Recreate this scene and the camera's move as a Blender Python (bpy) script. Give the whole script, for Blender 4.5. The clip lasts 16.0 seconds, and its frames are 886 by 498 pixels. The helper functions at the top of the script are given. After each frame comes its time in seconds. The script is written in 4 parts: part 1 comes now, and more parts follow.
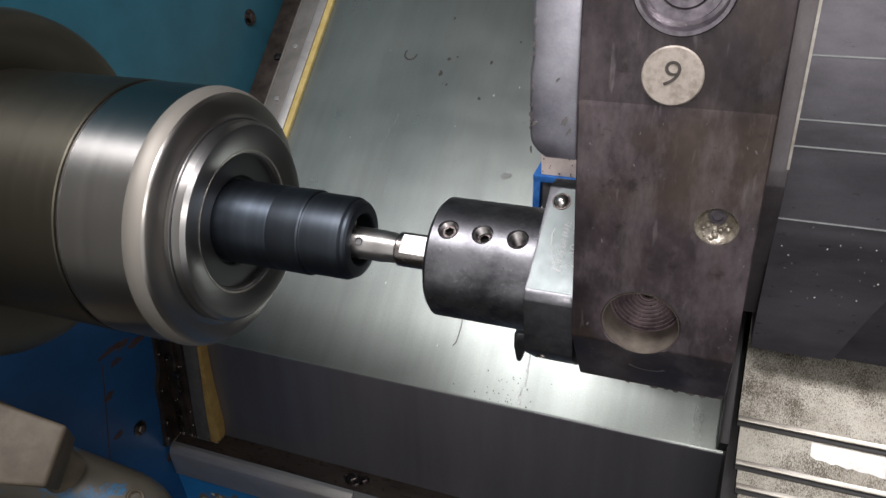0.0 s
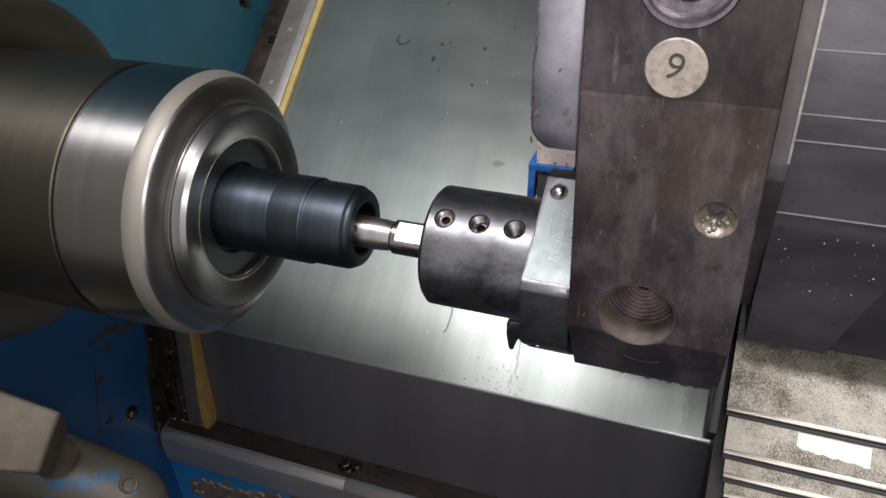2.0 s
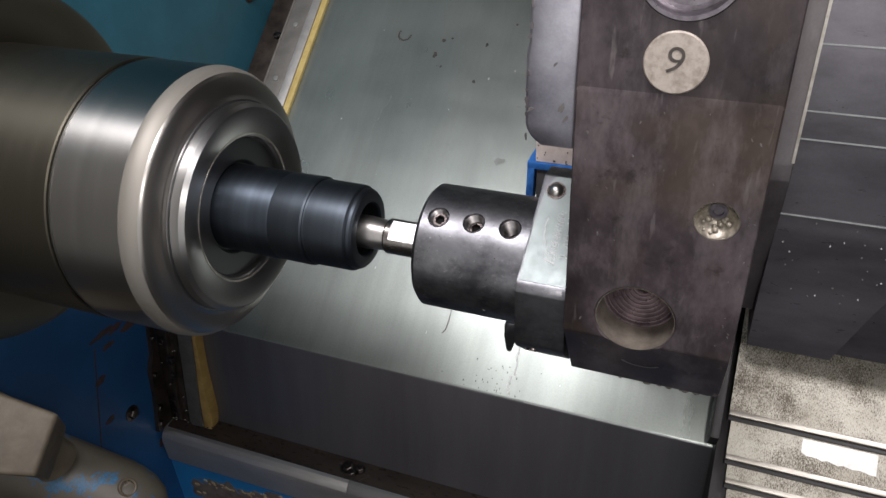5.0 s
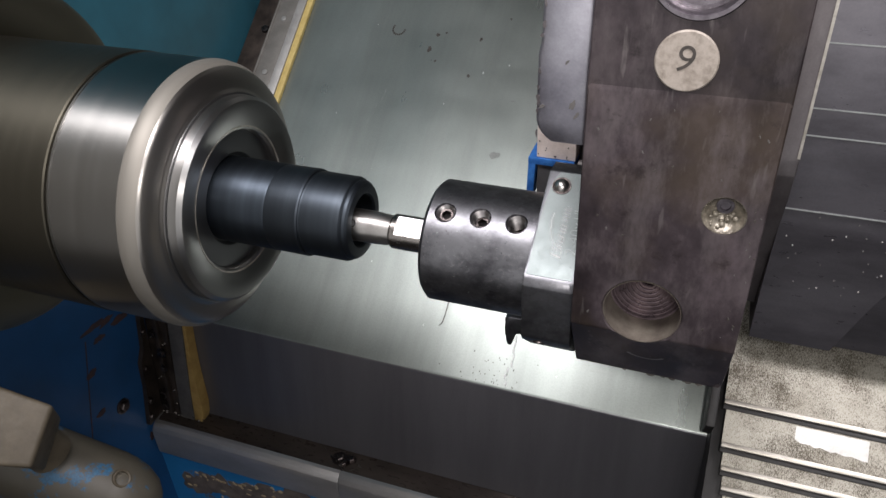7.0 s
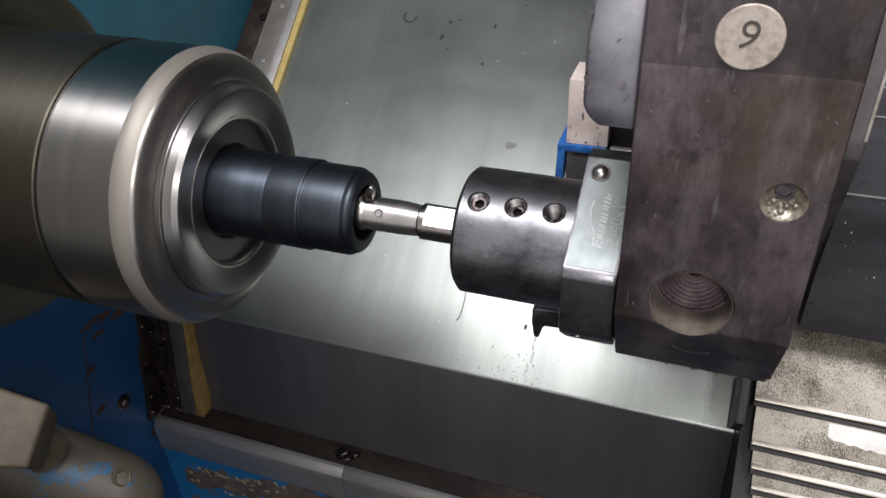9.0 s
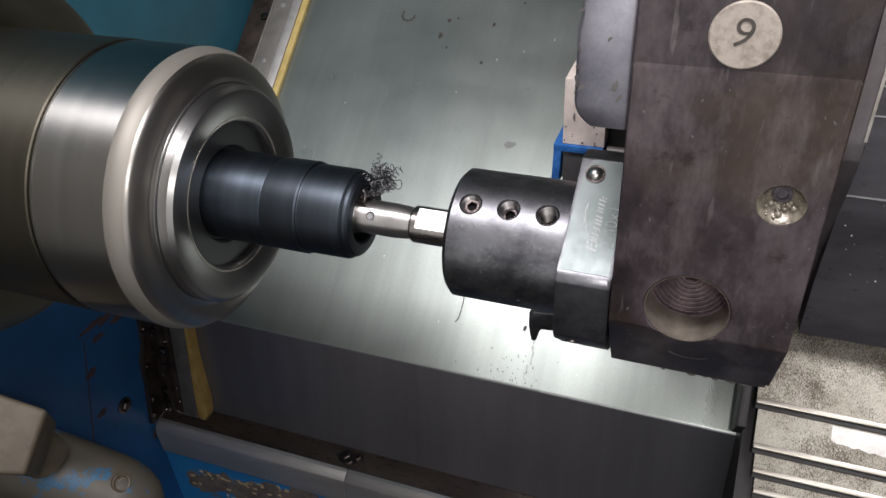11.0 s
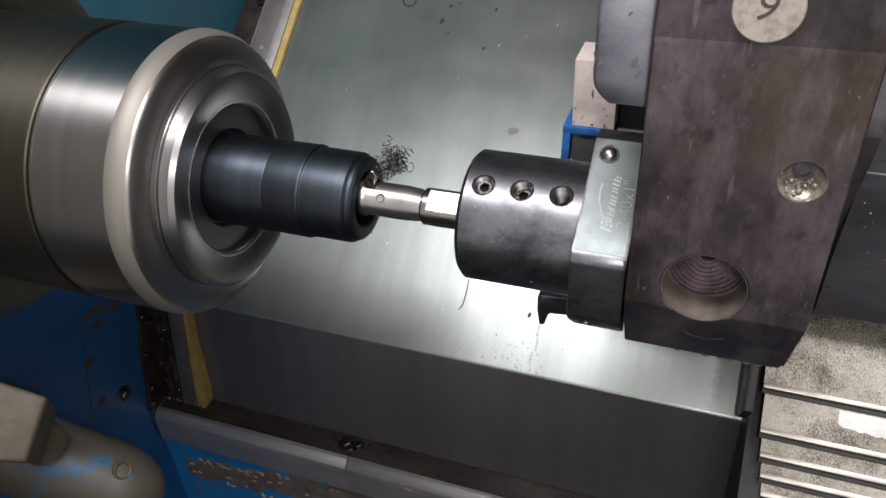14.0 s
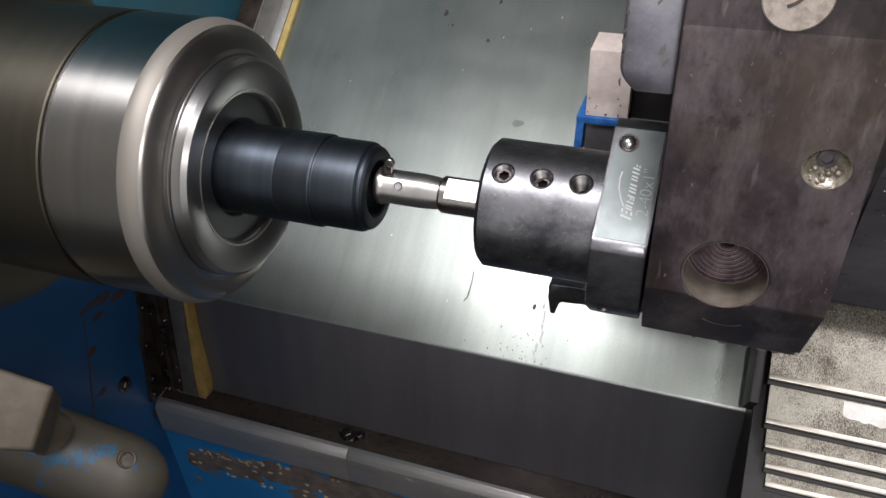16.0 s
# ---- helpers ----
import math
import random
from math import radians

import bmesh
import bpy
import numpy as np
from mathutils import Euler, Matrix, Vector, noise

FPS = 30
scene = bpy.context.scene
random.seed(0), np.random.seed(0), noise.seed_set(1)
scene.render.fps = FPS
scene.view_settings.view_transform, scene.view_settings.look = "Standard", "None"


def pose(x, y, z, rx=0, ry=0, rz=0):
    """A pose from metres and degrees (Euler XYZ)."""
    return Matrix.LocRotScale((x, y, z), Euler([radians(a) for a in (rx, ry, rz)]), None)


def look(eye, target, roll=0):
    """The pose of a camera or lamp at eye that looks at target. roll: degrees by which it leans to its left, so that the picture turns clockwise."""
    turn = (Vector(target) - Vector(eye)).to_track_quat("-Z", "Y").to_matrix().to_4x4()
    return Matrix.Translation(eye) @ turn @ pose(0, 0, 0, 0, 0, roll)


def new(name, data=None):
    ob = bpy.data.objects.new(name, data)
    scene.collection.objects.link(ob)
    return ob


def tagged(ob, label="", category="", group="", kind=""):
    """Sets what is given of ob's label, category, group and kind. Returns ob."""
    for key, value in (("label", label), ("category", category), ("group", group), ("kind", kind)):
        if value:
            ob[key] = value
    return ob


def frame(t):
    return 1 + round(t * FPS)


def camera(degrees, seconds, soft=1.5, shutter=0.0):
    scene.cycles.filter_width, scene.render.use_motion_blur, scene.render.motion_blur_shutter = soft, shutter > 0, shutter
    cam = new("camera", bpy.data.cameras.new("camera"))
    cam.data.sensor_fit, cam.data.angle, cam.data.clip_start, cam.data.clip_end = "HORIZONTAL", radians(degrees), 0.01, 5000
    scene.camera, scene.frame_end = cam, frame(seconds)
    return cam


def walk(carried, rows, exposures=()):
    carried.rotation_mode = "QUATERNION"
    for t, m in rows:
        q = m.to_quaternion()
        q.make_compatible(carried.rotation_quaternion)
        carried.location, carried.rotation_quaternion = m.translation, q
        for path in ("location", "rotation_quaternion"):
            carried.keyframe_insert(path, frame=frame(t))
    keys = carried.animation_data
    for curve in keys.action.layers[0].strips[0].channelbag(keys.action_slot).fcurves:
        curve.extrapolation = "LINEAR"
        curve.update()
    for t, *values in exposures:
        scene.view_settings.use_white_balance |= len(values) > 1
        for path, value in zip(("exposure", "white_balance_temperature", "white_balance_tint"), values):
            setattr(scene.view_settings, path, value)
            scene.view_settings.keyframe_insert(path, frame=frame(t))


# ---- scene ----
cam = camera(59.96, 16.0)
PATH = [
    (0.0, 0.0000, 0.0000, 1.4000, 57.285, 3.761, 21.004),
    (0.5, -0.0047, -0.0011, 1.3994, 56.570, 3.604, 20.858),
    (1.0, -0.0065, -0.0039, 1.3987, 56.031, 3.062, 20.720),
    (1.5, -0.0082, -0.0022, 1.4029, 55.836, 2.795, 20.451),
    (2.0, -0.0087, 0.0006, 1.4010, 56.128, 2.634, 20.521),
    (2.5, -0.0078, 0.0027, 1.3962, 55.971, 2.623, 20.373),
    (3.0, -0.0084, 0.0041, 1.3979, 55.731, 2.562, 20.450),
    (3.5, -0.0083, 0.0054, 1.3992, 55.931, 2.848, 20.416),
    (4.0, -0.0129, 0.0104, 1.3973, 56.370, 2.526, 21.279),
    (4.5, -0.0127, 0.0110, 1.3962, 56.176, 2.588, 21.234),
    (7.0, -0.0141, 0.0024, 1.3989, 55.514, 2.116, 20.018),
    (7.5, -0.0154, 0.0049, 1.3934, 55.295, 2.268, 19.804),
    (8.0, -0.0172, 0.0094, 1.3950, 55.089, 2.341, 19.744),
    (8.5, -0.0191, 0.0110, 1.3943, 54.802, 2.447, 19.797),
    (11.0, -0.0205, 0.0192, 1.3908, 54.628, 2.930, 20.059),
    (11.5, -0.0241, 0.0201, 1.3931, 54.510, 2.759, 20.362),
    (12.0, -0.0263, 0.0183, 1.3893, 54.222, 2.872, 20.199),
    (12.5, -0.0215, 0.0187, 1.3877, 53.971, 2.987, 19.809),
    (13.0, -0.0236, 0.0182, 1.3872, 53.946, 2.904, 19.741),
    (13.5, -0.0215, 0.0188, 1.3876, 53.909, 3.031, 19.556),
    (14.0, -0.0239, 0.0178, 1.3873, 53.874, 2.935, 19.642),
    (14.5, -0.0242, 0.0184, 1.3884, 53.726, 2.739, 19.686),
    (15.0, -0.0272, 0.0192, 1.3900, 53.449, 2.441, 19.750),
    (15.5, -0.0293, 0.0132, 1.3888, 53.289, 2.604, 19.305),
    (16.0, -0.0306, 0.0125, 1.3876, 53.368, 2.421, 19.269),
]
walk(cam, [(t, pose(*p)) for t, *p in PATH])
AX_Y, AX_Z = 0.2753, 1.2061          # spindle axis, parallel to x
SLIDE = (0.969, 0.246)               # cross slide direction in y, z

# carriage travel along x (s) and cross slide travel (d)
TRAVEL = [
    (0.0, 0.0000, 0.0000), (0.5, -0.0008, 0.0003), (1.0, -0.0017, 0.0002), (1.5, -0.0030, 0.0004), (2.0, -0.0041, 0.0002),
    (2.5, -0.0054, -0.0003), (3.0, -0.0061, 0.0004), (3.5, -0.0075, 0.0003), (4.0, -0.0088, 0.0000), (4.5, -0.0089, 0.0004),
    (5.2, -0.0103, 0.0003), (6.0, -0.0115, 0.0001), (6.8, -0.0118, -0.0006), (7.0, -0.0037, -0.0012), (7.2, 0.0083, 0.0010),
    (7.5, 0.0089, 0.0016), (8.0, 0.0080, 0.0021), (8.5, 0.0075, 0.0026), (9.8, 0.0053, 0.0023), (11.0, 0.0033, 0.0019),
    (11.5, 0.0079, 0.0006), (12.0, 0.0092, 0.0040), (12.5, 0.0089, 0.0038), (13.0, 0.0076, 0.0034), (13.5, 0.0072, 0.0035),
    (14.0, 0.0064, 0.0030), (14.5, 0.0056, 0.0027), (15.0, 0.0049, 0.0006), (15.5, 0.0098, 0.0046), (16.0, 0.0090, 0.0045),
]

# ---- light ----
world = bpy.data.worlds.new("workshop")
world.use_nodes = True
scene.world = world
world.node_tree.nodes["Background"].inputs[0].default_value = (0.99, 0.97, 0.98, 1)
world.node_tree.nodes["Background"].inputs[1].default_value = 0.80

lamp_data = bpy.data.lights.new("work_light", "AREA")
lamp_data.shape, lamp_data.size, lamp_data.size_y, lamp_data.energy = "RECTANGLE", 0.78, 0.14, 6.5
lamp_data.color = (1.0, 0.955, 0.985)
lamp = new("work_light", lamp_data)
lamp_data.spread = radians(150)
lamp.matrix_world = look((-0.06, 0.04, 1.90), (-0.04, 0.36, 1.02))
# the small light of the phone that films, right beside its lens
flash_data = bpy.data.lights.new("phone_light", "AREA")
flash_data.shape, flash_data.size, flash_data.energy = "DISK", 0.012, 0.44
flash_data.color = (1.0, 0.95, 0.93)
flash = new("phone_light", flash_data)
flash.matrix_world = look((0.022, -0.012, 1.415), (-0.08, 0.40, 1.12))
scene.view_settings.exposure = 0.0


# ---- materials ----
def mat(name):
    m = bpy.data.materials.new(name)
    m.use_nodes = True
    nt = m.node_tree
    return m, nt, nt.nodes["Principled BSDF"]


def node(nt, kind, **values):
    n = nt.nodes.new(kind)
    for key, v in values.items():
        n.inputs[key.replace("_", " ")].default_value = v
    return n


def ramp(nt, src, stops):
    r = nt.nodes.new("ShaderNodeValToRGB")
    els = r.color_ramp.elements
    while len(els) < len(stops):
        els.new(0.5)
    for e, (p, c) in zip(els, stops):
        e.position, e.color = p, (*c, 1) if len(c) == 3 else c
    nt.links.new(src, r.inputs[0])
    return r.outputs[0]


def coords(nt, scale=(1, 1, 1), source="Object"):
    tc = nt.nodes.new("ShaderNodeTexCoord")
    mp = nt.nodes.new("ShaderNodeMapping")
    mp.inputs["Scale"].default_value = scale
    nt.links.new(tc.outputs[source], mp.inputs[0])
    return mp.outputs[0]


def noise_at(nt, scale, detail=6.0, rough=0.6, stretch=(1, 1, 1)):
    n = node(nt, "ShaderNodeTexNoise", Scale=scale, Detail=detail, Roughness=rough)
    nt.links.new(coords(nt, stretch), n.inputs["Vector"])
    return n.outputs["Fac"]


def mixed(nt, fac, a, b):
    m = nt.nodes.new("ShaderNodeMix")
    m.data_type = "RGBA"
    nt.links.new(fac, m.inputs[0])
    for i, v in ((6, a), (7, b)):
        if isinstance(v, tuple):
            m.inputs[i].default_value = (*v, 1)
        else:
            nt.links.new(v, m.inputs[i])
    return m.outputs[2]


def bump(nt, bsdf, src, strength=0.2, distance=0.0005):
    b = node(nt, "ShaderNodeBump", Strength=strength, Distance=distance)
    nt.links.new(src, b.inputs["Height"])
    nt.links.new(b.outputs[0], bsdf.inputs["Normal"])


def surface(name, light, dark, metal, rough, scale=60.0, stretch=(1, 1, 1), fine=600.0, relief=0.15, lo=0.35, hi=0.68, spread=0.05, fine_stretch=None):
    """Two-scale worn surface: blotches between two colours, fine grain in gloss and relief."""
    m, nt, b = mat(name)
    big = noise_at(nt, scale, 7, 0.62, stretch)
    small = noise_at(nt, fine, 4, 0.6, fine_stretch or stretch)
    c1 = ramp(nt, big, [(lo, dark), (hi, light)])
    grain = ramp(nt, noise_at(nt, 1300, 3, 0.65), [(0.34, (0.90,) * 3), (0.66, (1.0,) * 3)])
    mul = nt.nodes.new("ShaderNodeMix")
    mul.data_type, mul.blend_type = "RGBA", "MULTIPLY"
    mul.inputs[0].default_value = 1.0
    nt.links.new(c1, mul.inputs[6])
    nt.links.new(grain, mul.inputs[7])
    nt.links.new(mul.outputs[2], b.inputs["Base Color"])
    b.inputs["Metallic"].default_value = metal
    r = ramp(nt, small, [(0.3, (rough - spread,) * 3), (0.7, (rough + spread,) * 3)])
    nt.links.new(r, b.inputs["Roughness"])
    if relief:
        bump(nt, b, small, relief, 0.0003)
    return m


def turned(name, light, dark, rough, rings=400.0, anis=0.5, metal=1.0, relief=0.0):
    """Lathe-turned metal: fine rings along x, streaks round the axis."""
    m, nt, b = mat(name)
    ring = noise_at(nt, 1.0, 3, 0.6, (rings, 0.01, 0.01))
    wide = noise_at(nt, 1.0, 3, 0.5, (rings * 0.07, 0.3, 0.3))
    nt.links.new(ramp(nt, wide, [(0.3, dark), (0.7, light)]), b.inputs["Base Color"])
    nt.links.new(ramp(nt, ring, [(0.25, (rough - 0.03,) * 3), (0.75, (rough + 0.04,) * 3)]), b.inputs["Roughness"])
    b.inputs["Metallic"].default_value = metal
    b.inputs["Anisotropic"].default_value = anis
    b.inputs["Anisotropic Rotation"].default_value = 0.25
    tan = nt.nodes.new("ShaderNodeTangent")
    tan.direction_type, tan.axis = "RADIAL", "X"
    nt.links.new(tan.outputs[0], b.inputs["Tangent"])
    if relief:
        bump(nt, b, ring, relief, 0.0002)
    return m


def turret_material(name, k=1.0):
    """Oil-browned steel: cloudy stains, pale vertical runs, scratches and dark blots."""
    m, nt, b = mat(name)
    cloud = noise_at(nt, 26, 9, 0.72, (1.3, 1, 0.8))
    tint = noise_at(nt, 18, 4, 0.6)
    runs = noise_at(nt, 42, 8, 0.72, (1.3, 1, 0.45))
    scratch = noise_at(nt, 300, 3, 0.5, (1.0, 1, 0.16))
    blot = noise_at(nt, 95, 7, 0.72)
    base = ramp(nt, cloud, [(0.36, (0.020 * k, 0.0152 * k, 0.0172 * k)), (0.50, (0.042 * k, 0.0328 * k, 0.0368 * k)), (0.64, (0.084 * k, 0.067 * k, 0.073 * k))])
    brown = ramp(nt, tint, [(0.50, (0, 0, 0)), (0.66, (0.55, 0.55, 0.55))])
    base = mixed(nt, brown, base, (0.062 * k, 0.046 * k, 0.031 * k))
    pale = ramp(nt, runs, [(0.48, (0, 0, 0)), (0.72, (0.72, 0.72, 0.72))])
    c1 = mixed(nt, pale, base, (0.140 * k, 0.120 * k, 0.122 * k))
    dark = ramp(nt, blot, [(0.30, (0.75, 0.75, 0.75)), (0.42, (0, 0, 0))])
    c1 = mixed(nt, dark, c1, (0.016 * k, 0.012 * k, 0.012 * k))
    thin = ramp(nt, scratch, [(0.64, (0, 0, 0)), (0.74, (0.42, 0.42, 0.42))])
    nt.links.new(mixed(nt, thin, c1, (0.20, 0.18, 0.175)), b.inputs["Base Color"])
    b.inputs["Metallic"].default_value = 0.5
    nt.links.new(ramp(nt, cloud, [(0.3, (0.36,) * 3), (0.7, (0.52,) * 3)]), b.inputs["Roughness"])
    bump(nt, b, blot, 0.09, 0.0003)
    return m


M_CHUCK = turned("ground_steel", (0.37, 0.362, 0.345), (0.31, 0.303, 0.288), 0.32, 160, 0.85)
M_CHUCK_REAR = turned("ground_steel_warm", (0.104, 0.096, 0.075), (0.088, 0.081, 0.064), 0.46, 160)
M_SATIN = turned("satin_steel", (0.43, 0.408, 0.378), (0.36, 0.341, 0.316), 0.32, 160, 0.3)
M_FACE = turned("faced_steel", (0.44, 0.435, 0.425), (0.34, 0.335, 0.325), 0.33, 900)
M_RECESS = turned("dark_collet_steel", (0.34, 0.34, 0.345), (0.24, 0.24, 0.245), 0.34)
M_WORK = turned("blued_work_steel", (0.064, 0.075, 0.088), (0.045, 0.053, 0.063), 0.47, 2500, 0.3)
M_BAR = surface("bright_tool_steel", (0.62, 0.605, 0.58), (0.42, 0.40, 0.38), 1.0, 0.33, 90, (0.5, 1, 1), 200, 0.0, spread=0.04)
M_BAR_SHANK = surface("shank_steel", (0.48, 0.45, 0.42), (0.30, 0.275, 0.255), 1.0, 0.26, 120, (0.3, 1, 1), 250, 0.0, spread=0.04)
M_FLAT = surface("ground_flat_steel", (0.66, 0.66, 0.665), (0.56, 0.56, 0.565), 1.0, 0.40, 120, fine=300, relief=0.0)
def black_oxide(name):
    """Worn black finish: soft mottling, small pits and bright rubbed grain."""
    m, nt, b = mat(name)
    soft = noise_at(nt, 70, 6, 0.65, (0.8, 1, 1))
    fleck = noise_at(nt, 520, 6, 0.78, (0.8, 1, 1))
    zone = noise_at(nt, 130, 4, 0.6)
    base = ramp(nt, soft, [(0.34, (0.080, 0.079, 0.087)), (0.62, (0.235, 0.236, 0.250))])
    rub = nt.nodes.new("ShaderNodeMath")
    rub.operation = "MULTIPLY"
    nt.links.new(ramp(nt, fleck, [(0.53, (0, 0, 0)), (0.66, (0.65, 0.65, 0.65))]), rub.inputs[0])
    nt.links.new(ramp(nt, zone, [(0.48, (0, 0, 0)), (0.58, (1, 1, 1))]), rub.inputs[1])
    worn = mixed(nt, rub.outputs[0], base, (0.33, 0.325, 0.34))
    pit = ramp(nt, fleck, [(0.30, (0.8, 0.8, 0.8)), (0.40, (0, 0, 0))])
    nt.links.new(mixed(nt, pit, worn, (0.055, 0.052, 0.058)), b.inputs["Base Color"])
    b.inputs["Metallic"].default_value = 1.0
    nt.links.new(ramp(nt, soft, [(0.3, (0.42,) * 3), (0.7, (0.33,) * 3)]), b.inputs["Roughness"])
    bump(nt, b, fleck, 0.06, 0.0002)
    return m


M_HOLDER = black_oxide("black_oxide_steel")
M_HOLDER_FLAT = surface("ground_holder_flat", (0.150, 0.168, 0.165), (0.122, 0.138, 0.135), 1.0, 0.40, 90, fine=300, relief=0.0)
M_SCREW = surface("dark_screw_steel", (0.22, 0.19, 0.18), (0.06, 0.05, 0.05), 1.0, 0.30, 400, fine=3000, relief=0.1)
M_TURRET = turret_material("oiled_turret_steel", 1.26)
M_HOUSING = surface("painted_dark_housing", (0.116, 0.111, 0.124), (0.054, 0.051, 0.058), 0.55, 0.32, 46, (0.35, 1, 1), 400, 0.05, 0.34, 0.66)
M_RING = surface("turret_ring_steel", (0.25, 0.23, 0.235), (0.14, 0.125, 0.128), 0.9, 0.42, 60, (1, 1, 0.4), 400, 0.03)
M_DISC = surface("worn_aluminium_disc", (0.32, 0.282, 0.245), (0.17, 0.142, 0.115), 0.2, 0.58, 330, fine=900, relief=0.1, lo=0.27, hi=0.55)
M_COOL = surface("oily_brass_nozzle", (0.30, 0.27, 0.22), (0.11, 0.095, 0.075), 0.4, 0.24, 300, fine=420, relief=1.0)
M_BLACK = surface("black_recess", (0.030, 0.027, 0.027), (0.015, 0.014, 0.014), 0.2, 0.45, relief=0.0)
def oiled_sheet(name):
    """Oiled sheet steel: cloudy film, runs down the slope, wiped patches and fine specks."""
    m, nt, b = mat(name)
    cloud = noise_at(nt, 11, 7, 0.62, (1.0, 0.35, 0.35))
    runs = noise_at(nt, 26, 5, 0.6, (1.0, 0.06, 0.06))
    wiped = noise_at(nt, 19, 3, 0.5, (0.5, 1.0, 1.0))
    grit = noise_at(nt, 900, 3, 0.6)
    base = ramp(nt, cloud, [(0.30, (0.272, 0.301, 0.280)), (0.70, (0.364, 0.396, 0.370))])
    streak = ramp(nt, runs, [(0.30, (0.80, 0.80, 0.80)), (0.52, (1.0, 1.0, 1.0)), (0.74, (1.10, 1.10, 1.11))])
    fine = ramp(nt, grit, [(0.30, (0.90,) * 3), (0.60, (1.0,) * 3)])
    for tone in (streak, fine):
        mul = nt.nodes.new("ShaderNodeMix")
        mul.data_type, mul.blend_type = "RGBA", "MULTIPLY"
        mul.inputs[0].default_value = 1.0
        nt.links.new(base, mul.inputs[6])
        nt.links.new(tone, mul.inputs[7])
        base = mul.outputs[2]
    nt.links.new(base, b.inputs["Base Color"])
    b.inputs["Metallic"].default_value = 0.74
    gloss = nt.nodes.new("ShaderNodeMath")
    gloss.operation = "ADD"
    nt.links.new(ramp(nt, runs, [(0.30, (0.20,) * 3), (0.70, (0.12,) * 3)]), gloss.inputs[0])
    nt.links.new(ramp(nt, wiped, [(0.35, (0.13,) * 3), (0.65, (0.20,) * 3)]), gloss.inputs[1])
    nt.links.new(gloss.outputs[0], b.inputs["Roughness"])
    return m


M_SHEET = oiled_sheet("oiled_sheet_steel")
M_STRIP = surface("zinc_strip", (0.42, 0.415, 0.40), (0.33, 0.325, 0.31), 0.6, 0.48, 70, fine=500, relief=0.03)
M_STRIP_DIRTY = surface("greasy_strip", (0.075, 0.058, 0.048), (0.022, 0.017, 0.014), 0.4, 0.42, 60, fine=400, relief=0.15)
M_SEAL = surface("yellow_wiper", (0.40, 0.27, 0.090), (0.27, 0.17, 0.050), 0.0, 0.55, 90, fine=500, relief=0.08)
M_SEAL_PALE = surface("pale_yellow_wiper", (0.66, 0.52, 0.200), (0.52, 0.39, 0.130), 0.0, 0.55, 90, fine=500, relief=0.05)
M_STRIP_DULL = surface("dull_zinc_strip", (0.27, 0.258, 0.238), (0.20, 0.19, 0.172), 0.5, 0.5, 50, fine=500, relief=0.03)
M_RAIL = surface("bare_rail_steel", (0.56, 0.545, 0.54), (0.43, 0.416, 0.408), 0.70, 0.30, 40, (0.35, 1, 1), 300, 0.0, spread=0.02)
M_CASTING = surface("grimy_grey_casting", (0.104, 0.085, 0.058), (0.058, 0.046, 0.030), 0.1, 0.6, 40, fine=300, relief=0.1)
M_INSERT_BLUE = surface("blue_tool_paint", (0.06, 0.24, 0.66), (0.03, 0.14, 0.48), 0.3, 0.35, 200, fine=300, relief=0.0)
M_INSERT_PLATE = surface("dull_shank_plate", (0.88, 0.77, 0.71), (0.74, 0.63, 0.57), 0.0, 0.5, 200, fine=600, relief=0.05)
M_CHIP = surface("curled_swarf_steel", (0.26, 0.255, 0.265), (0.07, 0.068, 0.075), 1.0, 0.30, 500, fine=600, relief=0.0)
M_WEDGE = surface("grey_phosphated_steel", (0.16, 0.155, 0.16), (0.10, 0.096, 0.10), 0.5, 0.42, 60, fine=300, relief=0.02)
M_INK = surface("engraved_mark", (0.06, 0.05, 0.045), (0.03, 0.026, 0.022), 0.2, 0.6, 300)
M_LASER = surface("laser_marking", (0.62, 0.64, 0.64), (0.48, 0.50, 0.50), 0.0, 0.7, 300, relief=0.0)
M_STAIN = surface("dried_coolant", (0.30, 0.315, 0.30), (0.22, 0.235, 0.22), 0.0, 0.5, 300, relief=0.0)
M_OIL = surface("oil_drop", (0.30, 0.27, 0.25), (0.15, 0.13, 0.12), 0.9, 0.10, 300, relief=0.0)
M_BOLT_HEAD = surface("oily_clamp_screw", (0.23, 0.178, 0.192), (0.10, 0.076, 0.086), 0.7, 0.30, 160, fine=300, relief=0.05)
M_FLANGE = turned("dull_flange_steel", (0.235, 0.214, 0.168), (0.195, 0.178, 0.141), 0.48, 160)
M_WORK_DARK = turned("darker_work_steel", (0.056, 0.067, 0.081), (0.038, 0.046, 0.056), 0.45, 2500, 0.3)
M_THREAD = surface("bright_thread_steel", (0.46, 0.44, 0.435), (0.28, 0.262, 0.262), 1.0, 0.30, 200, fine=300, relief=0.0)
M_SLEEVE = surface("pale_bore_steel", (0.22, 0.195, 0.16), (0.12, 0.10, 0.085), 0.5, 0.45, 120, fine=1500, relief=0.15)
M_SIDE = surface("scuffed_tool_block", (0.42, 0.415, 0.46), (0.20, 0.195, 0.23), 0.85, 0.36, 34, fine=200, relief=0.0)
M_ENGRAVE = surface("fine_engraving", (0.40, 0.42, 0.42), (0.32, 0.34, 0.34), 0.3, 0.5, 300, relief=0.0)
M_RUST = surface("rusty_stain", (0.10, 0.050, 0.040), (0.035, 0.026, 0.034), 0.0, 0.6, 160, fine=800, relief=0.3)
M_WORN = surface("bare_worn_iron", (0.20, 0.165, 0.14), (0.10, 0.08, 0.07), 0.1, 0.55, 90, fine=700, relief=0.1)
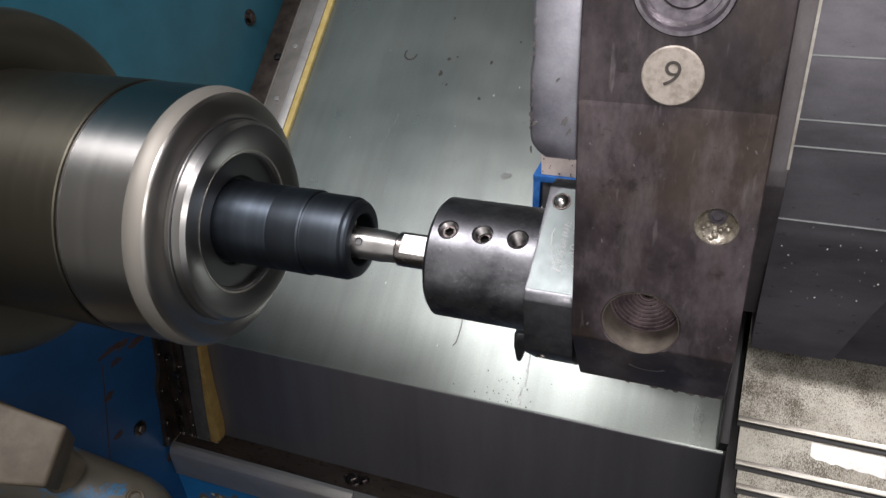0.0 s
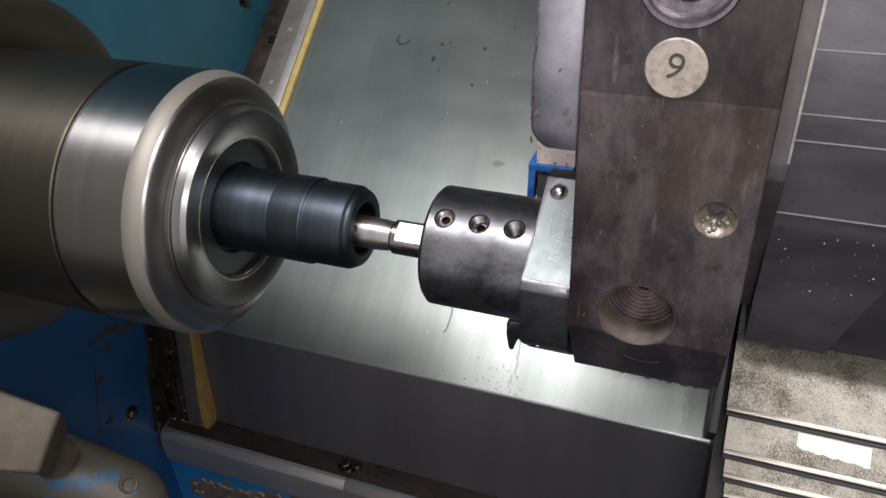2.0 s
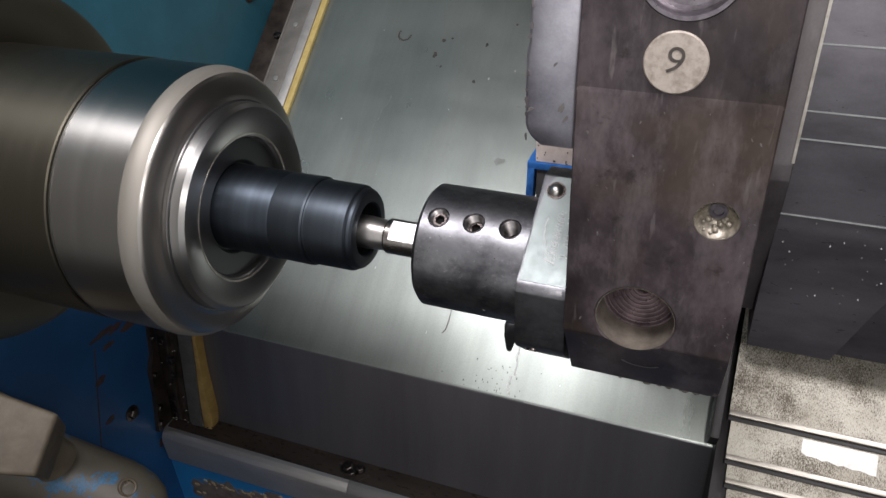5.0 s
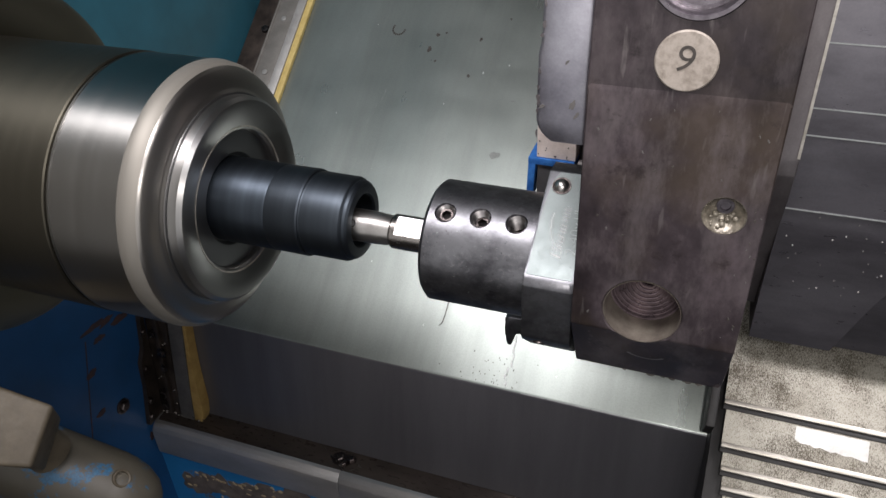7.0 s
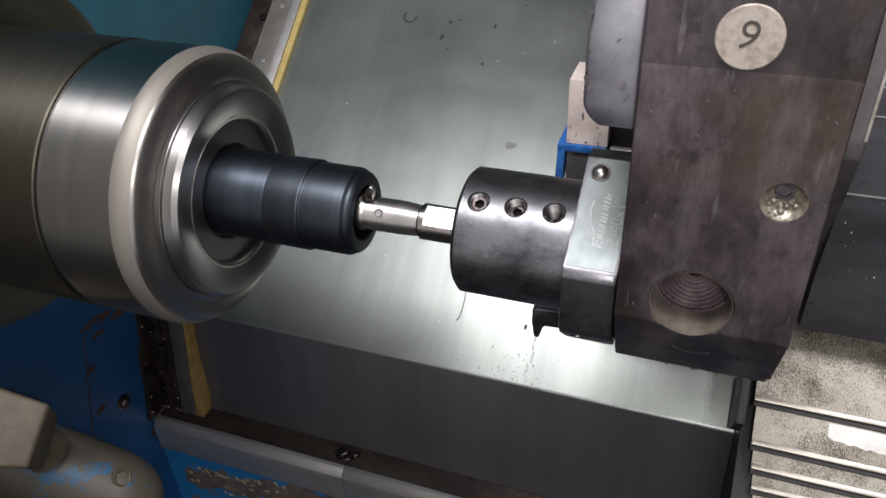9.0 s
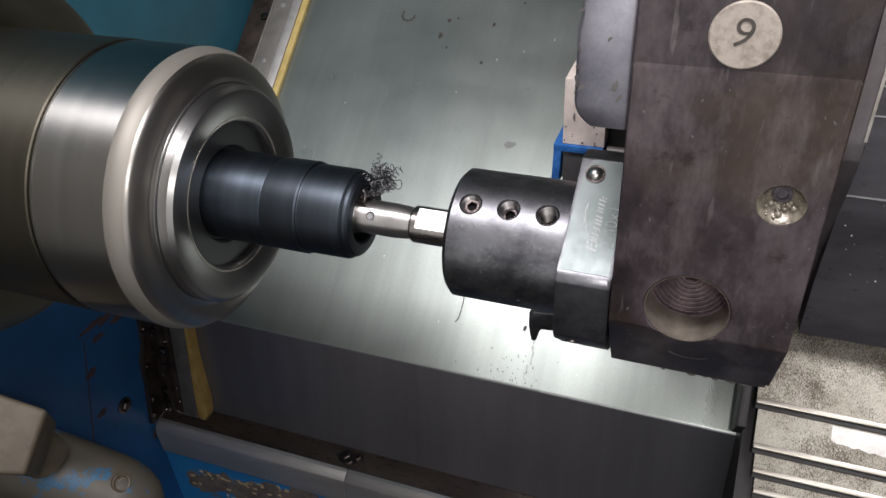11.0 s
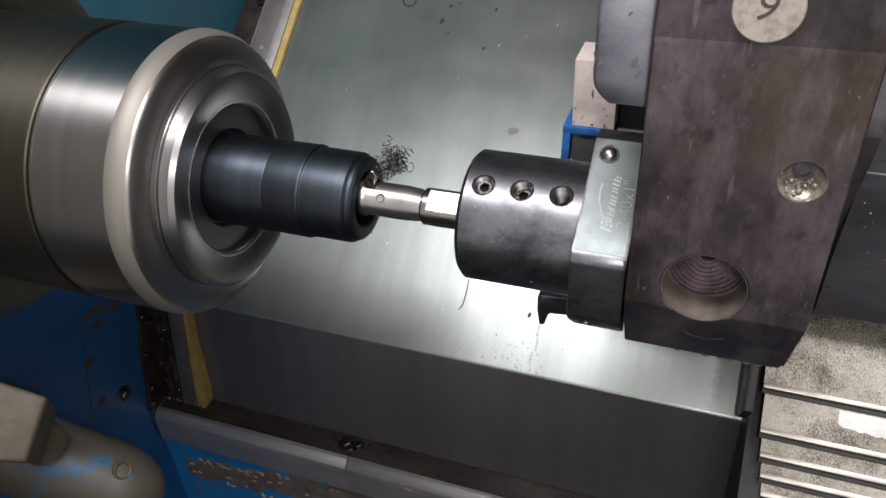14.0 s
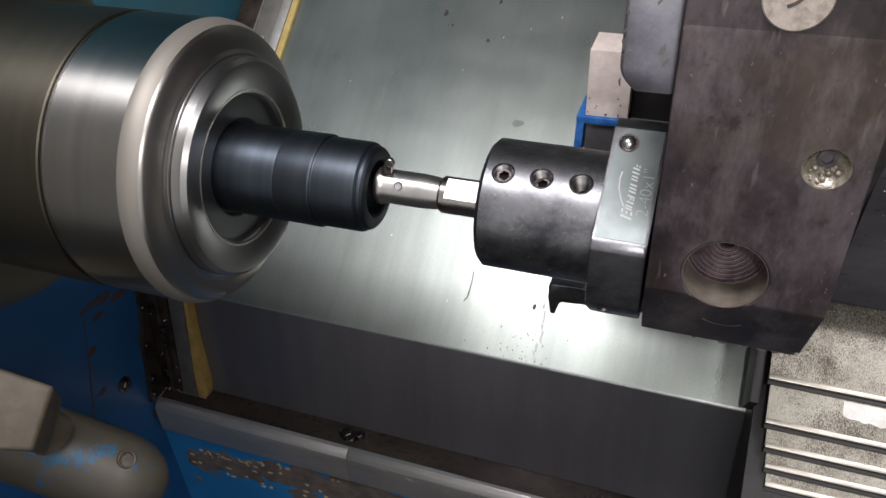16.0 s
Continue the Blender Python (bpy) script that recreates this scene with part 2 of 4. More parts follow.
M_FLAKE = surface("flaked_primer", (0.55, 0.45, 0.28), (0.38, 0.29, 0.17), 0.0, 0.6, 200)


def chipped_paint(name, paint, under, scale, lo, hi, rough=0.5):
    """Paint with bare patches of its own shape."""
    m, nt, b = mat(name)
    big = noise_at(nt, scale, 8, 0.7)
    tone = noise_at(nt, scale * 0.4, 5, 0.6)
    fine = noise_at(nt, 700, 4, 0.6)
    p = ramp(nt, tone, [(0.3, tuple(c * 0.6 for c in paint)), (0.7, paint)])
    u = ramp(nt, fine, [(0.3, tuple(c * 0.55 for c in under)), (0.7, under)])
    mask = ramp(nt, big, [(lo, (0, 0, 0)), (hi, (1, 1, 1))])
    nt.links.new(mixed(nt, mask, p, u), b.inputs["Base Color"])
    b.inputs["Roughness"].default_value = rough
    bump(nt, b, big, 0.25, 0.0008)
    return m


M_SPECK = surface("dried_speck", (0.36, 0.38, 0.37), (0.27, 0.285, 0.28), 0.6, 0.45, 300, relief=0.0)
M_PANEL = surface("shaded_oily_panel", (0.215, 0.209, 0.226), (0.125, 0.121, 0.131), 0.60, 0.30, 14, (1.0, 0.10, 0.10), 90, 0.0, 0.30, 0.72, 0.015)
M_CLAMP = surface("oily_grey_clamp", (0.17, 0.16, 0.155), (0.10, 0.094, 0.09), 0.4, 0.5, 60, fine=300, relief=0.05)
M_UPPER = turret_material("darker_facet_steel", 0.74)
M_GLINT = surface("glint_steel", (0.46, 0.46, 0.465), (0.34, 0.34, 0.345), 0.9, 0.38, 90, (0.5, 1, 1), 300, 0.0)
M_DRIP = surface("white_dried_coolant", (0.82, 0.84, 0.83), (0.66, 0.68, 0.67), 0.0, 0.5, 300, relief=0.0)
M_PIT = surface("black_socket_floor", (0.012, 0.011, 0.011), (0.008, 0.007, 0.007), 0.0, 0.9, 300, relief=0.0)
M_PIT.node_tree.nodes["Principled BSDF"].inputs["Specular IOR Level"].default_value = 0.1
M_PITTED = surface("dark_pitting", (0.085, 0.075, 0.066), (0.04, 0.034, 0.03), 0.2, 0.6, 300, relief=0.0)
M_FLOOR = surface("oily_chip_tray", (0.10, 0.095, 0.09), (0.05, 0.046, 0.043), 0.1, 0.5, 20)
M_FILM = surface("oil_film", (0.085, 0.068, 0.058), (0.036, 0.028, 0.024), 0.4, 0.30, 45, (0.4, 1, 1), 300, 0.05)
M_MATTE = turned("matte_blasted_steel", (0.26, 0.243, 0.212), (0.215, 0.201, 0.176), 0.54, 120, 0.1, 0.6)
M_GUARD = surface("greasy_brown_panel", (0.115, 0.10, 0.075), (0.06, 0.052, 0.038), 0.2, 0.5, 20)
M_BLUE = chipped_paint("blue_machine_paint", (0.028, 0.138, 0.195), (0.07, 0.045, 0.035), 26, 0.66, 0.70, 0.36)
M_BLUE_LOW = chipped_paint("blue_paint_low_lighting", (0.018, 0.095, 0.260), (0.06, 0.04, 0.035), 26, 0.67, 0.72, 0.36)
M_BED = chipped_paint("chipped_blue_bed", (0.022, 0.21, 0.52), (0.17, 0.145, 0.12), 16, 0.56, 0.58, 0.42)
M_ELBOW = chipped_paint("chipped_blue_casting", (0.076, 0.067, 0.051), (0.020, 0.110, 0.22), 46, 0.57, 0.62, 0.5)


def cover_plate_material():
    m, nt, b = mat("speckled_cover_steel")
    big = noise_at(nt, 40, 5, 0.6)
    pits = noise_at(nt, 1300, 5, 0.8, (1.5, 0.6, 0.6))
    zone = noise_at(nt, 30, 5, 0.65)
    base = ramp(nt, big, [(0.3, (0.36, 0.335, 0.28)), (0.7, (0.52, 0.495, 0.43))])
    add = nt.nodes.new("ShaderNodeMath")
    add.operation = "MULTIPLY_ADD"
    add.inputs[1].default_value = 0.60
    nt.links.new(zone, add.inputs[0])
    nt.links.new(pits, add.inputs[2])
    spots = ramp(nt, add.outputs[0], [(0.69, (0.95, 0.95, 0.95)), (0.83, (0, 0, 0))])
    nt.links.new(mixed(nt, spots, base, (0.085, 0.070, 0.050)), b.inputs["Base Color"])
    b.inputs["Metallic"].default_value = 0.7
    nt.links.new(ramp(nt, pits, [(0.3, (0.66,) * 3), (0.6, (0.46,) * 3)]), b.inputs["Roughness"])
    bump(nt, b, pits, 0.25, 0.0003)
    return m


M_COVER = cover_plate_material()
M_PLUG = surface("purplish_plug_steel", (0.30, 0.275, 0.30), (0.13, 0.115, 0.13), 0.9, 0.32, 200, fine=300, relief=0.1)
M_LIP = surface("polished_cover_lip", (0.60, 0.57, 0.52), (0.38, 0.35, 0.30), 0.8, 0.36, 200, (0.3, 1, 1), 400, 0.05)
M_COVER_BRIGHT = surface("bright_cover_steel", (0.66, 0.65, 0.62), (0.52, 0.51, 0.48), 0.5, 0.42, 120, fine=500, relief=0.03)


# ---- mesh helpers ----
def thing(name, base, label, category, group="", kind=""):
    ob = new(name)
    ob.empty_display_size = 0.02
    ob.location = base
    ob["base"] = base
    return tagged(ob, label, category, group, kind)


def world_base(parent):
    b = Vector((0, 0, 0))
    while parent is not None:
        b += Vector(parent.location)
        parent = parent.parent
    return b


def finish(bm, name, material, smooth):
    bmesh.ops.recalc_face_normals(bm, faces=bm.faces)
    me = bpy.data.meshes.new(name)
    bm.to_mesh(me)
    bm.free()
    me.materials.append(material)
    if smooth:
        for p in me.polygons:
            p.use_smooth = True
        me.set_sharp_from_angle(angle=radians(smooth))
    return me


def part(name, bm, material, parent, label="", smooth=35):
    """One mesh under a thing or a part; the bmesh is in world metres."""
    b = world_base(parent)
    bmesh.ops.translate(bm, verts=bm.verts, vec=-b)
    ob = new(name, finish(bm, name, material, smooth))
    ob.parent = parent
    return tagged(ob, label)


def solid(name, bm, material, base, label, category, kind="", group="", smooth=35):
    """A one-mesh thing with its origin at base."""
    bmesh.ops.translate(bm, verts=bm.verts, vec=-Vector(base))
    ob = new(name, finish(bm, name, material, smooth))
    ob.location = base
    return tagged(ob, label, category, group, kind)


def join(*bms):
    out = bms[0]
    for b in bms[1:]:
        me = bpy.data.meshes.new("join")
        b.to_mesh(me)
        b.free()
        out.from_mesh(me)
        bpy.data.meshes.remove(me)
    return out


def turn(profile, centre=(0.0, AX_Y, AX_Z), axis=(1, 0, 0), seg=96, closed=True):
    """Solid of revolution; profile is (along, radius) and is closed on itself."""
    bm = bmesh.new()
    a = Vector(axis).normalized()
    u = a.orthogonal().normalized()
    v = a.cross(u)
    c = Vector(centre)
    rings = []
    for x, r in profile:
        if r < 1e-6:
            rings.append([bm.verts.new(c + a * x)])
        else:
            rings.append([bm.verts.new(c + a * x + (u * math.cos(2 * math.pi * k / seg) + v * math.sin(2 * math.pi * k / seg)) * r) for k in range(seg)])
    pairs = list(zip(rings, rings[1:]))
    if closed:
        pairs.append((rings[-1], rings[0]))
    for p, q in pairs:
        if len(p) == 1 and len(q) == 1:
            continue
        for k in range(seg):
            j = (k + 1) % seg
            if len(p) == 1:
                bm.faces.new((p[0], q[j], q[k]))
            elif len(q) == 1:
                bm.faces.new((p[k], p[j], q[0]))
            else:
                bm.faces.new((p[k], p[j], q[j], q[k]))
    return bm


def prism(poly, x0, x1, bevel=0.0, shear=0.0, zc=0.0):
    """A yz outline drawn out along x."""
    bm = bmesh.new()
    ends = []
    for x in (x0, x1):
        ends.append([bm.verts.new((x + shear * (z - zc), y, z)) for y, z in poly])
    n = len(poly)
    bm.faces.new(ends[0])
    bm.faces.new(ends[1])
    for i in range(n):
        j = (i + 1) % n
        bm.faces.new((ends[0][i], ends[0][j], ends[1][j], ends[1][i]))
    if bevel:
        bmesh.ops.bevel(bm, geom=list(bm.edges), offset=bevel, segments=2, profile=0.6, affect="EDGES", clamp_overlap=True)
    return bm


def slab(origin, u, v, w, bevel=0.0):
    """A block from a corner and three edge vectors."""
    o, u, v, w = Vector(origin), Vector(u), Vector(v), Vector(w)
    bm = bmesh.new()
    vs = [bm.verts.new(o + u * i + v * j + w * k) for i in (0, 1) for j in (0, 1) for k in (0, 1)]
    for f in ((0, 1, 3, 2), (4, 6, 7, 5), (0, 4, 5, 1), (2, 3, 7, 6), (0, 2, 6, 4), (1, 5, 7, 3)):
        bm.faces.new([vs[i] for i in f])
    if bevel:
        bmesh.ops.bevel(bm, geom=list(bm.edges), offset=bevel, segments=2, profile=0.6, affect="EDGES", clamp_overlap=True)
    return bm


def box(x0, x1, y0, y1, z0, z1, bevel=0.0):
    return slab((x0, y0, z0), (x1 - x0, 0, 0), (0, y1 - y0, 0), (0, 0, z1 - z0), bevel)


def cut(ob, bm):
    """Cut a tool shape (world metres) out of a part."""
    b = world_base(ob.parent) + Vector(ob.location)
    bmesh.ops.translate(bm, verts=bm.verts, vec=-b)
    tool = new("cutter", finish(bm, "cutter", ob.data.materials[0], 35))
    tool.parent, tool.location = ob.parent, ob.location
    md = ob.modifiers.new("cut", "BOOLEAN")
    md.operation, md.solver, md.object = "DIFFERENCE", "EXACT", tool
    bpy.context.view_layer.update()
    me = bpy.data.meshes.new_from_object(ob.evaluated_get(bpy.context.evaluated_depsgraph_get()))
    ob.modifiers.clear()
    ob.data = me
    bpy.data.objects.remove(tool)
    me.set_sharp_from_angle(angle=radians(35))


def hex_bolt(name, place, normal, size, parent=None, material=None, label="small hexagon-head bolt"):
    """A hexagon bolt head with its washer."""
    n = Vector(normal).normalized()
    head = turn([(0, 0), (0.0, size), (size * 0.7, size), (size * 0.85, size * 0.82), (size * 0.85, 0)], place, n, 6, False)
    washer = turn([(-0.0005, 0), (-0.0005, size * 1.5), (size * 0.15, size * 1.5), (size * 0.15, 0)], place, n, 20, False)
    bm = join(head, washer)
    if parent is not None:
        return part(name, bm, material or M_STRIP, parent, label, 30)
    return solid(name, bm, material or M_STRIP, place, label, "bolt", "", "bolts on the machine panels", 30)



# ---- setting ----
SHEET_DIR = Vector((0, 0.7972, 0.6037))
SHEET_N = Vector((0, -0.6037, 0.7972))
FOLD = Vector((0, 0.4188, 0.9676))


def on_sheet(x, along, up=0.0):
    return Vector((x, 0, 0)) + Vector((0, FOLD.y, FOLD.z)) + SHEET_DIR * along + SHEET_N * up


def setting():
    solid("unseen_guard_panel", box(-0.490, -0.470, -0.50, 0.150, 0.30, 2.10), M_GUARD, (-0.48, -0.2, 0.30), "dull brown greasy guard panel, added out of view beside the headstock", "panel", "structure")
    solid("wall_west_upper", box(-0.490, -0.470, 0.150, 1.30, 1.100, 2.10), M_BLUE, (-0.48, 0.3, 1.10), "blue painted upper headstock wall, lighting tinted in as teal", "wall", "structure")
    wall = solid("wall_west", box(-0.490, -0.470, 0.150, 1.30, 0.30, 1.098), M_BLUE_LOW, (-0.48, 0.3, 0.30), "blue painted headstock wall, lighting painted in as deep blue, oily and stained", "wall", "structure")
    solid("wall_east", box(1.30, 1.32, -0.50, 1.30, 0.30, 2.10), M_STRIP, (1.31, 0.3, 0.30), "grey end wall of the enclosure", "wall", "structure")
    solid("wall_north", box(-0.470, 1.30, 1.28, 1.30, 0.30, 2.10), M_STRIP, (0.4, 1.29, 0.30), "grey rear wall of the enclosure", "wall", "structure")
    solid("ceiling", box(-0.490, 1.32, 0.10, 1.30, 2.10, 2.12), M_STRIP, (0.4, 0.4, 2.10), "grey sheet metal roof of the enclosure", "ceiling", "structure")
    solid("floor", box(-0.490, 1.32, -0.50, 1.30, 0.28, 0.30), M_FLOOR, (0.4, 0.4, 0.28), "dirty chip tray floor", "floor", "structure")
    solid("wall_south", box(-0.490, 1.32, -0.50, -0.48, 0.30, 0.95), M_STRIP, (0.4, -0.49, 0.30), "grey front panel below the door opening", "wall", "structure")
    return wall


PANEL_LEAN = 0.135                   # the lower panel comes forward as it goes down


def panel_y(z):
    return FOLD.y - PANEL_LEAN * (FOLD.z - z)


def bed():
    front = solid("base_panel", box(-0.470, 1.30, 0.3800, 0.60, 0.30, 0.8240), M_BED, (0.0, 0.45, 0.30), "blue painted bed front with worn bare patches", "panel", "structure")
    rail = thing("bed_rail", (0.2, 0.38, 0.83), "bare steel rail with dirty bolts along the bed", "rail", "", "structure")
    outline = [(0.4120, 0.8610), (0.3860, 0.8602), (0.3815, 0.8590), (0.3780, 0.8565), (0.3756, 0.8525), (0.3750, 0.8480), (0.3750, 0.8235), (0.4120, 0.8235)]
    for x0, x1 in ((-0.4665, -0.2700), (-0.2696, 0.0900), (0.0904, 1.28)):
        part("rail_section", prism(outline, x0, x1, 0.0006), M_RAIL, rail)
    part("oil_film", prism([(0.4115, 0.8615), (0.3875, 0.8607), (0.3842, 0.8601), (0.3842, 0.8590), (0.3862, 0.8592), (0.4115, 0.8600)], -0.4640, 1.27), M_FILM, rail, "dark oily film on the rail top")
    for x, y, r in ((-0.2765, 0.3950, 0.0046), (-0.2660, 0.3965, 0.0036), (-0.2710, 0.3905, 0.0030), (-0.060, 0.3945, 0.0044)):
        hex_bolt("bolt", (x, y, 0.8610), (0, -0.04, 1.0), r, rail, M_SCREW, "oily black bolt head")
    g = random.Random(31)
    for x0, y0, count in ((-0.2705, 0.3945, 16), (-0.0600, 0.3945, 8)):
        for i in range(count):
            c = Vector((x0 + g.gauss(0, 0.008), y0 + g.gauss(0, 0.0035), 0.8612))
            part("chip", ragged(c, (1, g.uniform(-1, 1), 0), (g.uniform(-1, 1), 1, 0.3), (0, 0, 1), g.uniform(0.0006, 0.0020), g.uniform(0.0004, 0.0010), 600 + i, g.uniform(0.0006, 0.0018), 9), M_CHIP if i % 3 == 0 else M_PITTED, rail, "", 0)
    for x, z, wide in ((-0.215, 0.850, 0.006), (-0.180, 0.846, 0.003), (-0.236, 0.8535, 0.004), (-0.150, 0.851, 0.005)):
        part("scratch", slab((x, 0.3748, z), (wide, 0, -wide * 0.3), (0, 0, 0.0004), (0, -0.0001, 0)), M_DRIP, rail, "bright scratch in the rail face", 0)
    return front


def ragged(centre, u, v, n, rx, ry, seed, thick=0.0003, points=40):
    """A thin flake with a ragged outline on a surface."""
    g = random.Random(seed)
    c, u, v, n = Vector(centre), Vector(u), Vector(v), Vector(n)
    waves = [(k, g.uniform(0.10, 0.34) / k ** 0.55, g.uniform(0, 6.28)) for k in (2, 3, 5, 7, 11)]
    bm = bmesh.new()
    rim = []
    for i in range(points):
        a = 2 * math.pi * i / points
        q = max(0.25, 1 + sum(w * math.sin(k * a + p) for k, w, p in waves))
        p = c + u * (rx * q * math.cos(a)) + v * (ry * q * math.sin(a))
        rim.append((bm.verts.new(p - n * 0.0002), bm.verts.new(p + n * thick)))
    mid, low = bm.verts.new(c + n * thick), bm.verts.new(c - n * 0.0002)
    for i in range(points):
        (a0, a1), (b0, b1) = rim[i], rim[(i + 1) % points]
        bm.faces.new((a0, b0, b1, a1))
        bm.faces.new((a1, b1, mid))
        bm.faces.new((b0, a0, low))
    return bm


def worn_spots(base_panel, wall):
    u, v, n = Vector((1, 0, 0.0)), Vector((0, 0, 1)), Vector((0, -1, 0))
    rng = random.Random(21)
    for i, (x, z, rx, rz) in enumerate(((-0.440, 0.780, 0.013, 0.016), (-0.424, 0.786, 0.013, 0.014), (-0.404, 0.788, 0.016, 0.015), (-0.378, 0.790, 0.018, 0.016), (-0.350, 0.795, 0.022, 0.016), (-0.310, 0.800, 0.034, 0.016), (-0.255, 0.802, 0.045, 0.018), (-0.4500, 0.7480, 0.004, 0.003))):
        part("surface_patch", ragged((x, 0.380, z), u, v, n, rx, rz, 300 + i, 0.0003 + 0.00004 * i), M_WORN, base_panel, "bare brown patch in the paint", 0)
    for i in range(48):
        x = rng.choice((rng.uniform(-0.455, -0.40), rng.uniform(-0.42, -0.33), rng.uniform(-0.40, -0.28)))
        z = (0.799 + 0.012 * (x + 0.42) / 0.1 + rng.uniform(-0.004, 0.004)) if i % 2 else rng.uniform(0.766, 0.800)
        part("paint_flake", ragged((x, 0.380, z), u, v, n, rng.uniform(0.0008, 0.0026), rng.uniform(0.0006, 0.0018), 340 + i, 0.0008, 14), M_FLAKE, base_panel, "pale flaked primer edge", 0)
    wu, wn = Vector((0, 1, 0)), Vector((1, 0, 0))
    for i, (y, z, ry, rz) in enumerate(((0.3595, 0.9805, 0.0055, 0.0030), (0.3403, 0.9571, 0.0060, 0.0032), (0.3352, 0.9157, 0.0050, 0.0030), (0.3855, 0.9818, 0.0100, 0.0034), (0.3583, 0.9941, 0.0120, 0.0028), (0.372, 0.990, 0.009, 0.0024),
                                        (0.3766, 0.8431, 0.004, 0.004))):
        part("rust_spot", ragged((-0.470, y, z), wu, v, wn, ry, rz, 380 + i, 0.0004, 28), M_RUST, wall, "rusty oil stain", 0)
    part("seam_stain", slab((-0.4700, 0.3455, 0.9880), (0.0003, 0, 0), (0, 0.0011, 0), (0, -0.0300, -0.0930)), M_RUST, wall, "thin rusty run down the wall", 0)


def way_cover():
    cover = thing("way_cover", (0.0, 0.60, 1.00), "folded grey sheet steel way cover, oily with scratches", "cover")
    r, n = 0.004, 6
    top_y = 1.20
    slope = SHEET_DIR.z / SHEET_DIR.y
    a0 = math.atan2(SHEET_N.z, SHEET_N.y)
    low_n = Vector((0, -1, PANEL_LEAN)).normalized()
    a1 = math.atan2(low_n.z, low_n.y)
    k = r / math.cos((a1 - a0) / 2)
    am = (a0 + a1) / 2
    cy, cz = FOLD.y - k * math.cos(am), FOLD.z - k * math.sin(am)
    arc = [(cy + r * math.cos(a0 + (a1 - a0) * i / n), cz + r * math.sin(a0 + (a1 - a0) * i / n)) for i in range(n + 1)]
    t = 0.0025
    arc_in = [(cy + (r - t) * math.cos(a0 + (a1 - a0) * i / n), cz + (r - t) * math.sin(a0 + (a1 - a0) * i / n)) for i in range(n, -1, -1)]
    up = (top_y, FOLD.z + slope * (top_y - FOLD.y))
    lo = (panel_y(0.8618), 0.8618)
    upper = [up] + arc[:n // 2 + 1] + arc_in[n // 2:] + [(top_y, up[1] - t / SHEET_DIR.y)]
    lower = arc[n // 2:] + [lo, (lo[0] + t, lo[1])] + arc_in[:n // 2 + 1]
    part("sloping_panel", prism(upper, -0.4695, 0.0320), M_SHEET, cover, "sloping oily grey sheet", 30)
    part("front_panel", prism(lower, -0.4695, 0.0320), M_PANEL, cover, "upright folded edge of the sheet, shade painted dark", 30)
    worn = [(cy + (r + 0.00015) * math.cos(a0 + (a1 - a0) * f), cz + (r + 0.00015) * math.sin(a0 + (a1 - a0) * f)) for f in (0.30, 0.40, 0.50, 0.58)]
    worn += [(cy + (r - 0.0006) * math.cos(a0 + (a1 - a0) * f), cz + (r - 0.0006) * math.sin(a0 + (a1 - a0) * f)) for f in (0.58, 0.30)]
    for x0, x1 in ((-0.1150, -0.0960), (-0.0940, -0.0610), (-0.0600, -0.0030), (0.0, 0.0312)):
        part("fold_glint", prism(worn, x0, x1), M_GLINT, cover, "painted glint along the fold edge", 30)
    # pits, drips and scratches on the sheet
    rng = random.Random(11)
    def on(x, y, up=0.0):
        return Vector((x, y, FOLD.z + slope * (y - FOLD.y))) + SHEET_N * up
    def blob(p, rx, ry, material, seed):
        part("stain", ragged(p, (1, 0, 0), SHEET_DIR, SHEET_N, rx, ry, seed, 0.0003, 14), material, cover, "", 0)
    for i, (x, y, rx, ry) in enumerate(((-0.2668, 0.6667, 0.0022, 0.0014), (-0.2713, 0.6538, 0.0020, 0.0030), (-0.2624, 0.6444, 0.0010, 0.0012), (-0.2267, 0.6347, 0.0016, 0.0016),
                                        (-0.2240, 0.6660, 0.0012, 0.0022), (-0.2007, 0.6852, 0.0010, 0.0010), (-0.2729, 0.7036, 0.0012, 0.0014), (-0.2590, 0.6690, 0.0010, 0.0010),
                                        (-0.1369, 0.4548, 0.0014, 0.0022))):
        blob(on(x, y), rx, ry, M_PITTED, i)
    # a half-dried ring left by a drop
    for i in range(13):
        a = math.radians(150 + 17 * i)
        blob(on(-0.3075 + 0.0062 * math.cos(a), 0.6690 + 0.0050 * math.sin(a)), 0.0009, 0.0009, M_PITTED, 700 + i)
    blob(on(-0.1837, 0.5752), 0.0052, 0.0030, M_STAIN, 40)
    for i in range(36):
        y = FOLD.y + 0.002 + 0.018 * rng.random() ** 1.6
        blob(on(rng.gauss(-0.138, 0.022), y), rng.uniform(0.0002, 0.0004), rng.uniform(0.0003, 0.0010), M_INK, 50 + i)
    for i in range(9):
        blob(on(-0.1285 + rng.uniform(-0.002, 0.002), FOLD.y + 0.004 + 0.0042 * i), 0.0009, 0.0024, M_DRIP, 100 + i)
    for i in range(12):
        x, y = rng.uniform(-0.36, -0.03), FOLD.y + rng.uniform(0.03, 0.26)
        blob(on(x, y), rng.uniform(0.0003, 0.0022), rng.uniform(0.0003, 0.0007), M_SPECK, 150 + i)
    for i in range(8):
        f = i / 7
        blob(on(-0.302 - 0.013 * f + rng.uniform(-0.001, 0.001), 0.615 - 0.045 * f), 0.0004, rng.uniform(0.0012, 0.0026), M_SPECK, 200 + i)
    for i in range(26):
        x, y = rng.uniform(-0.36, -0.02), FOLD.y + rng.uniform(0.01, 0.27)
        blob(on(x, y), rng.uniform(0.0002, 0.0005), rng.uniform(0.0002, 0.0012), M_SPECK if i % 2 else M_DRIP, 260 + i)
    hair = bpy.data.curves.new("hair", "CURVE")
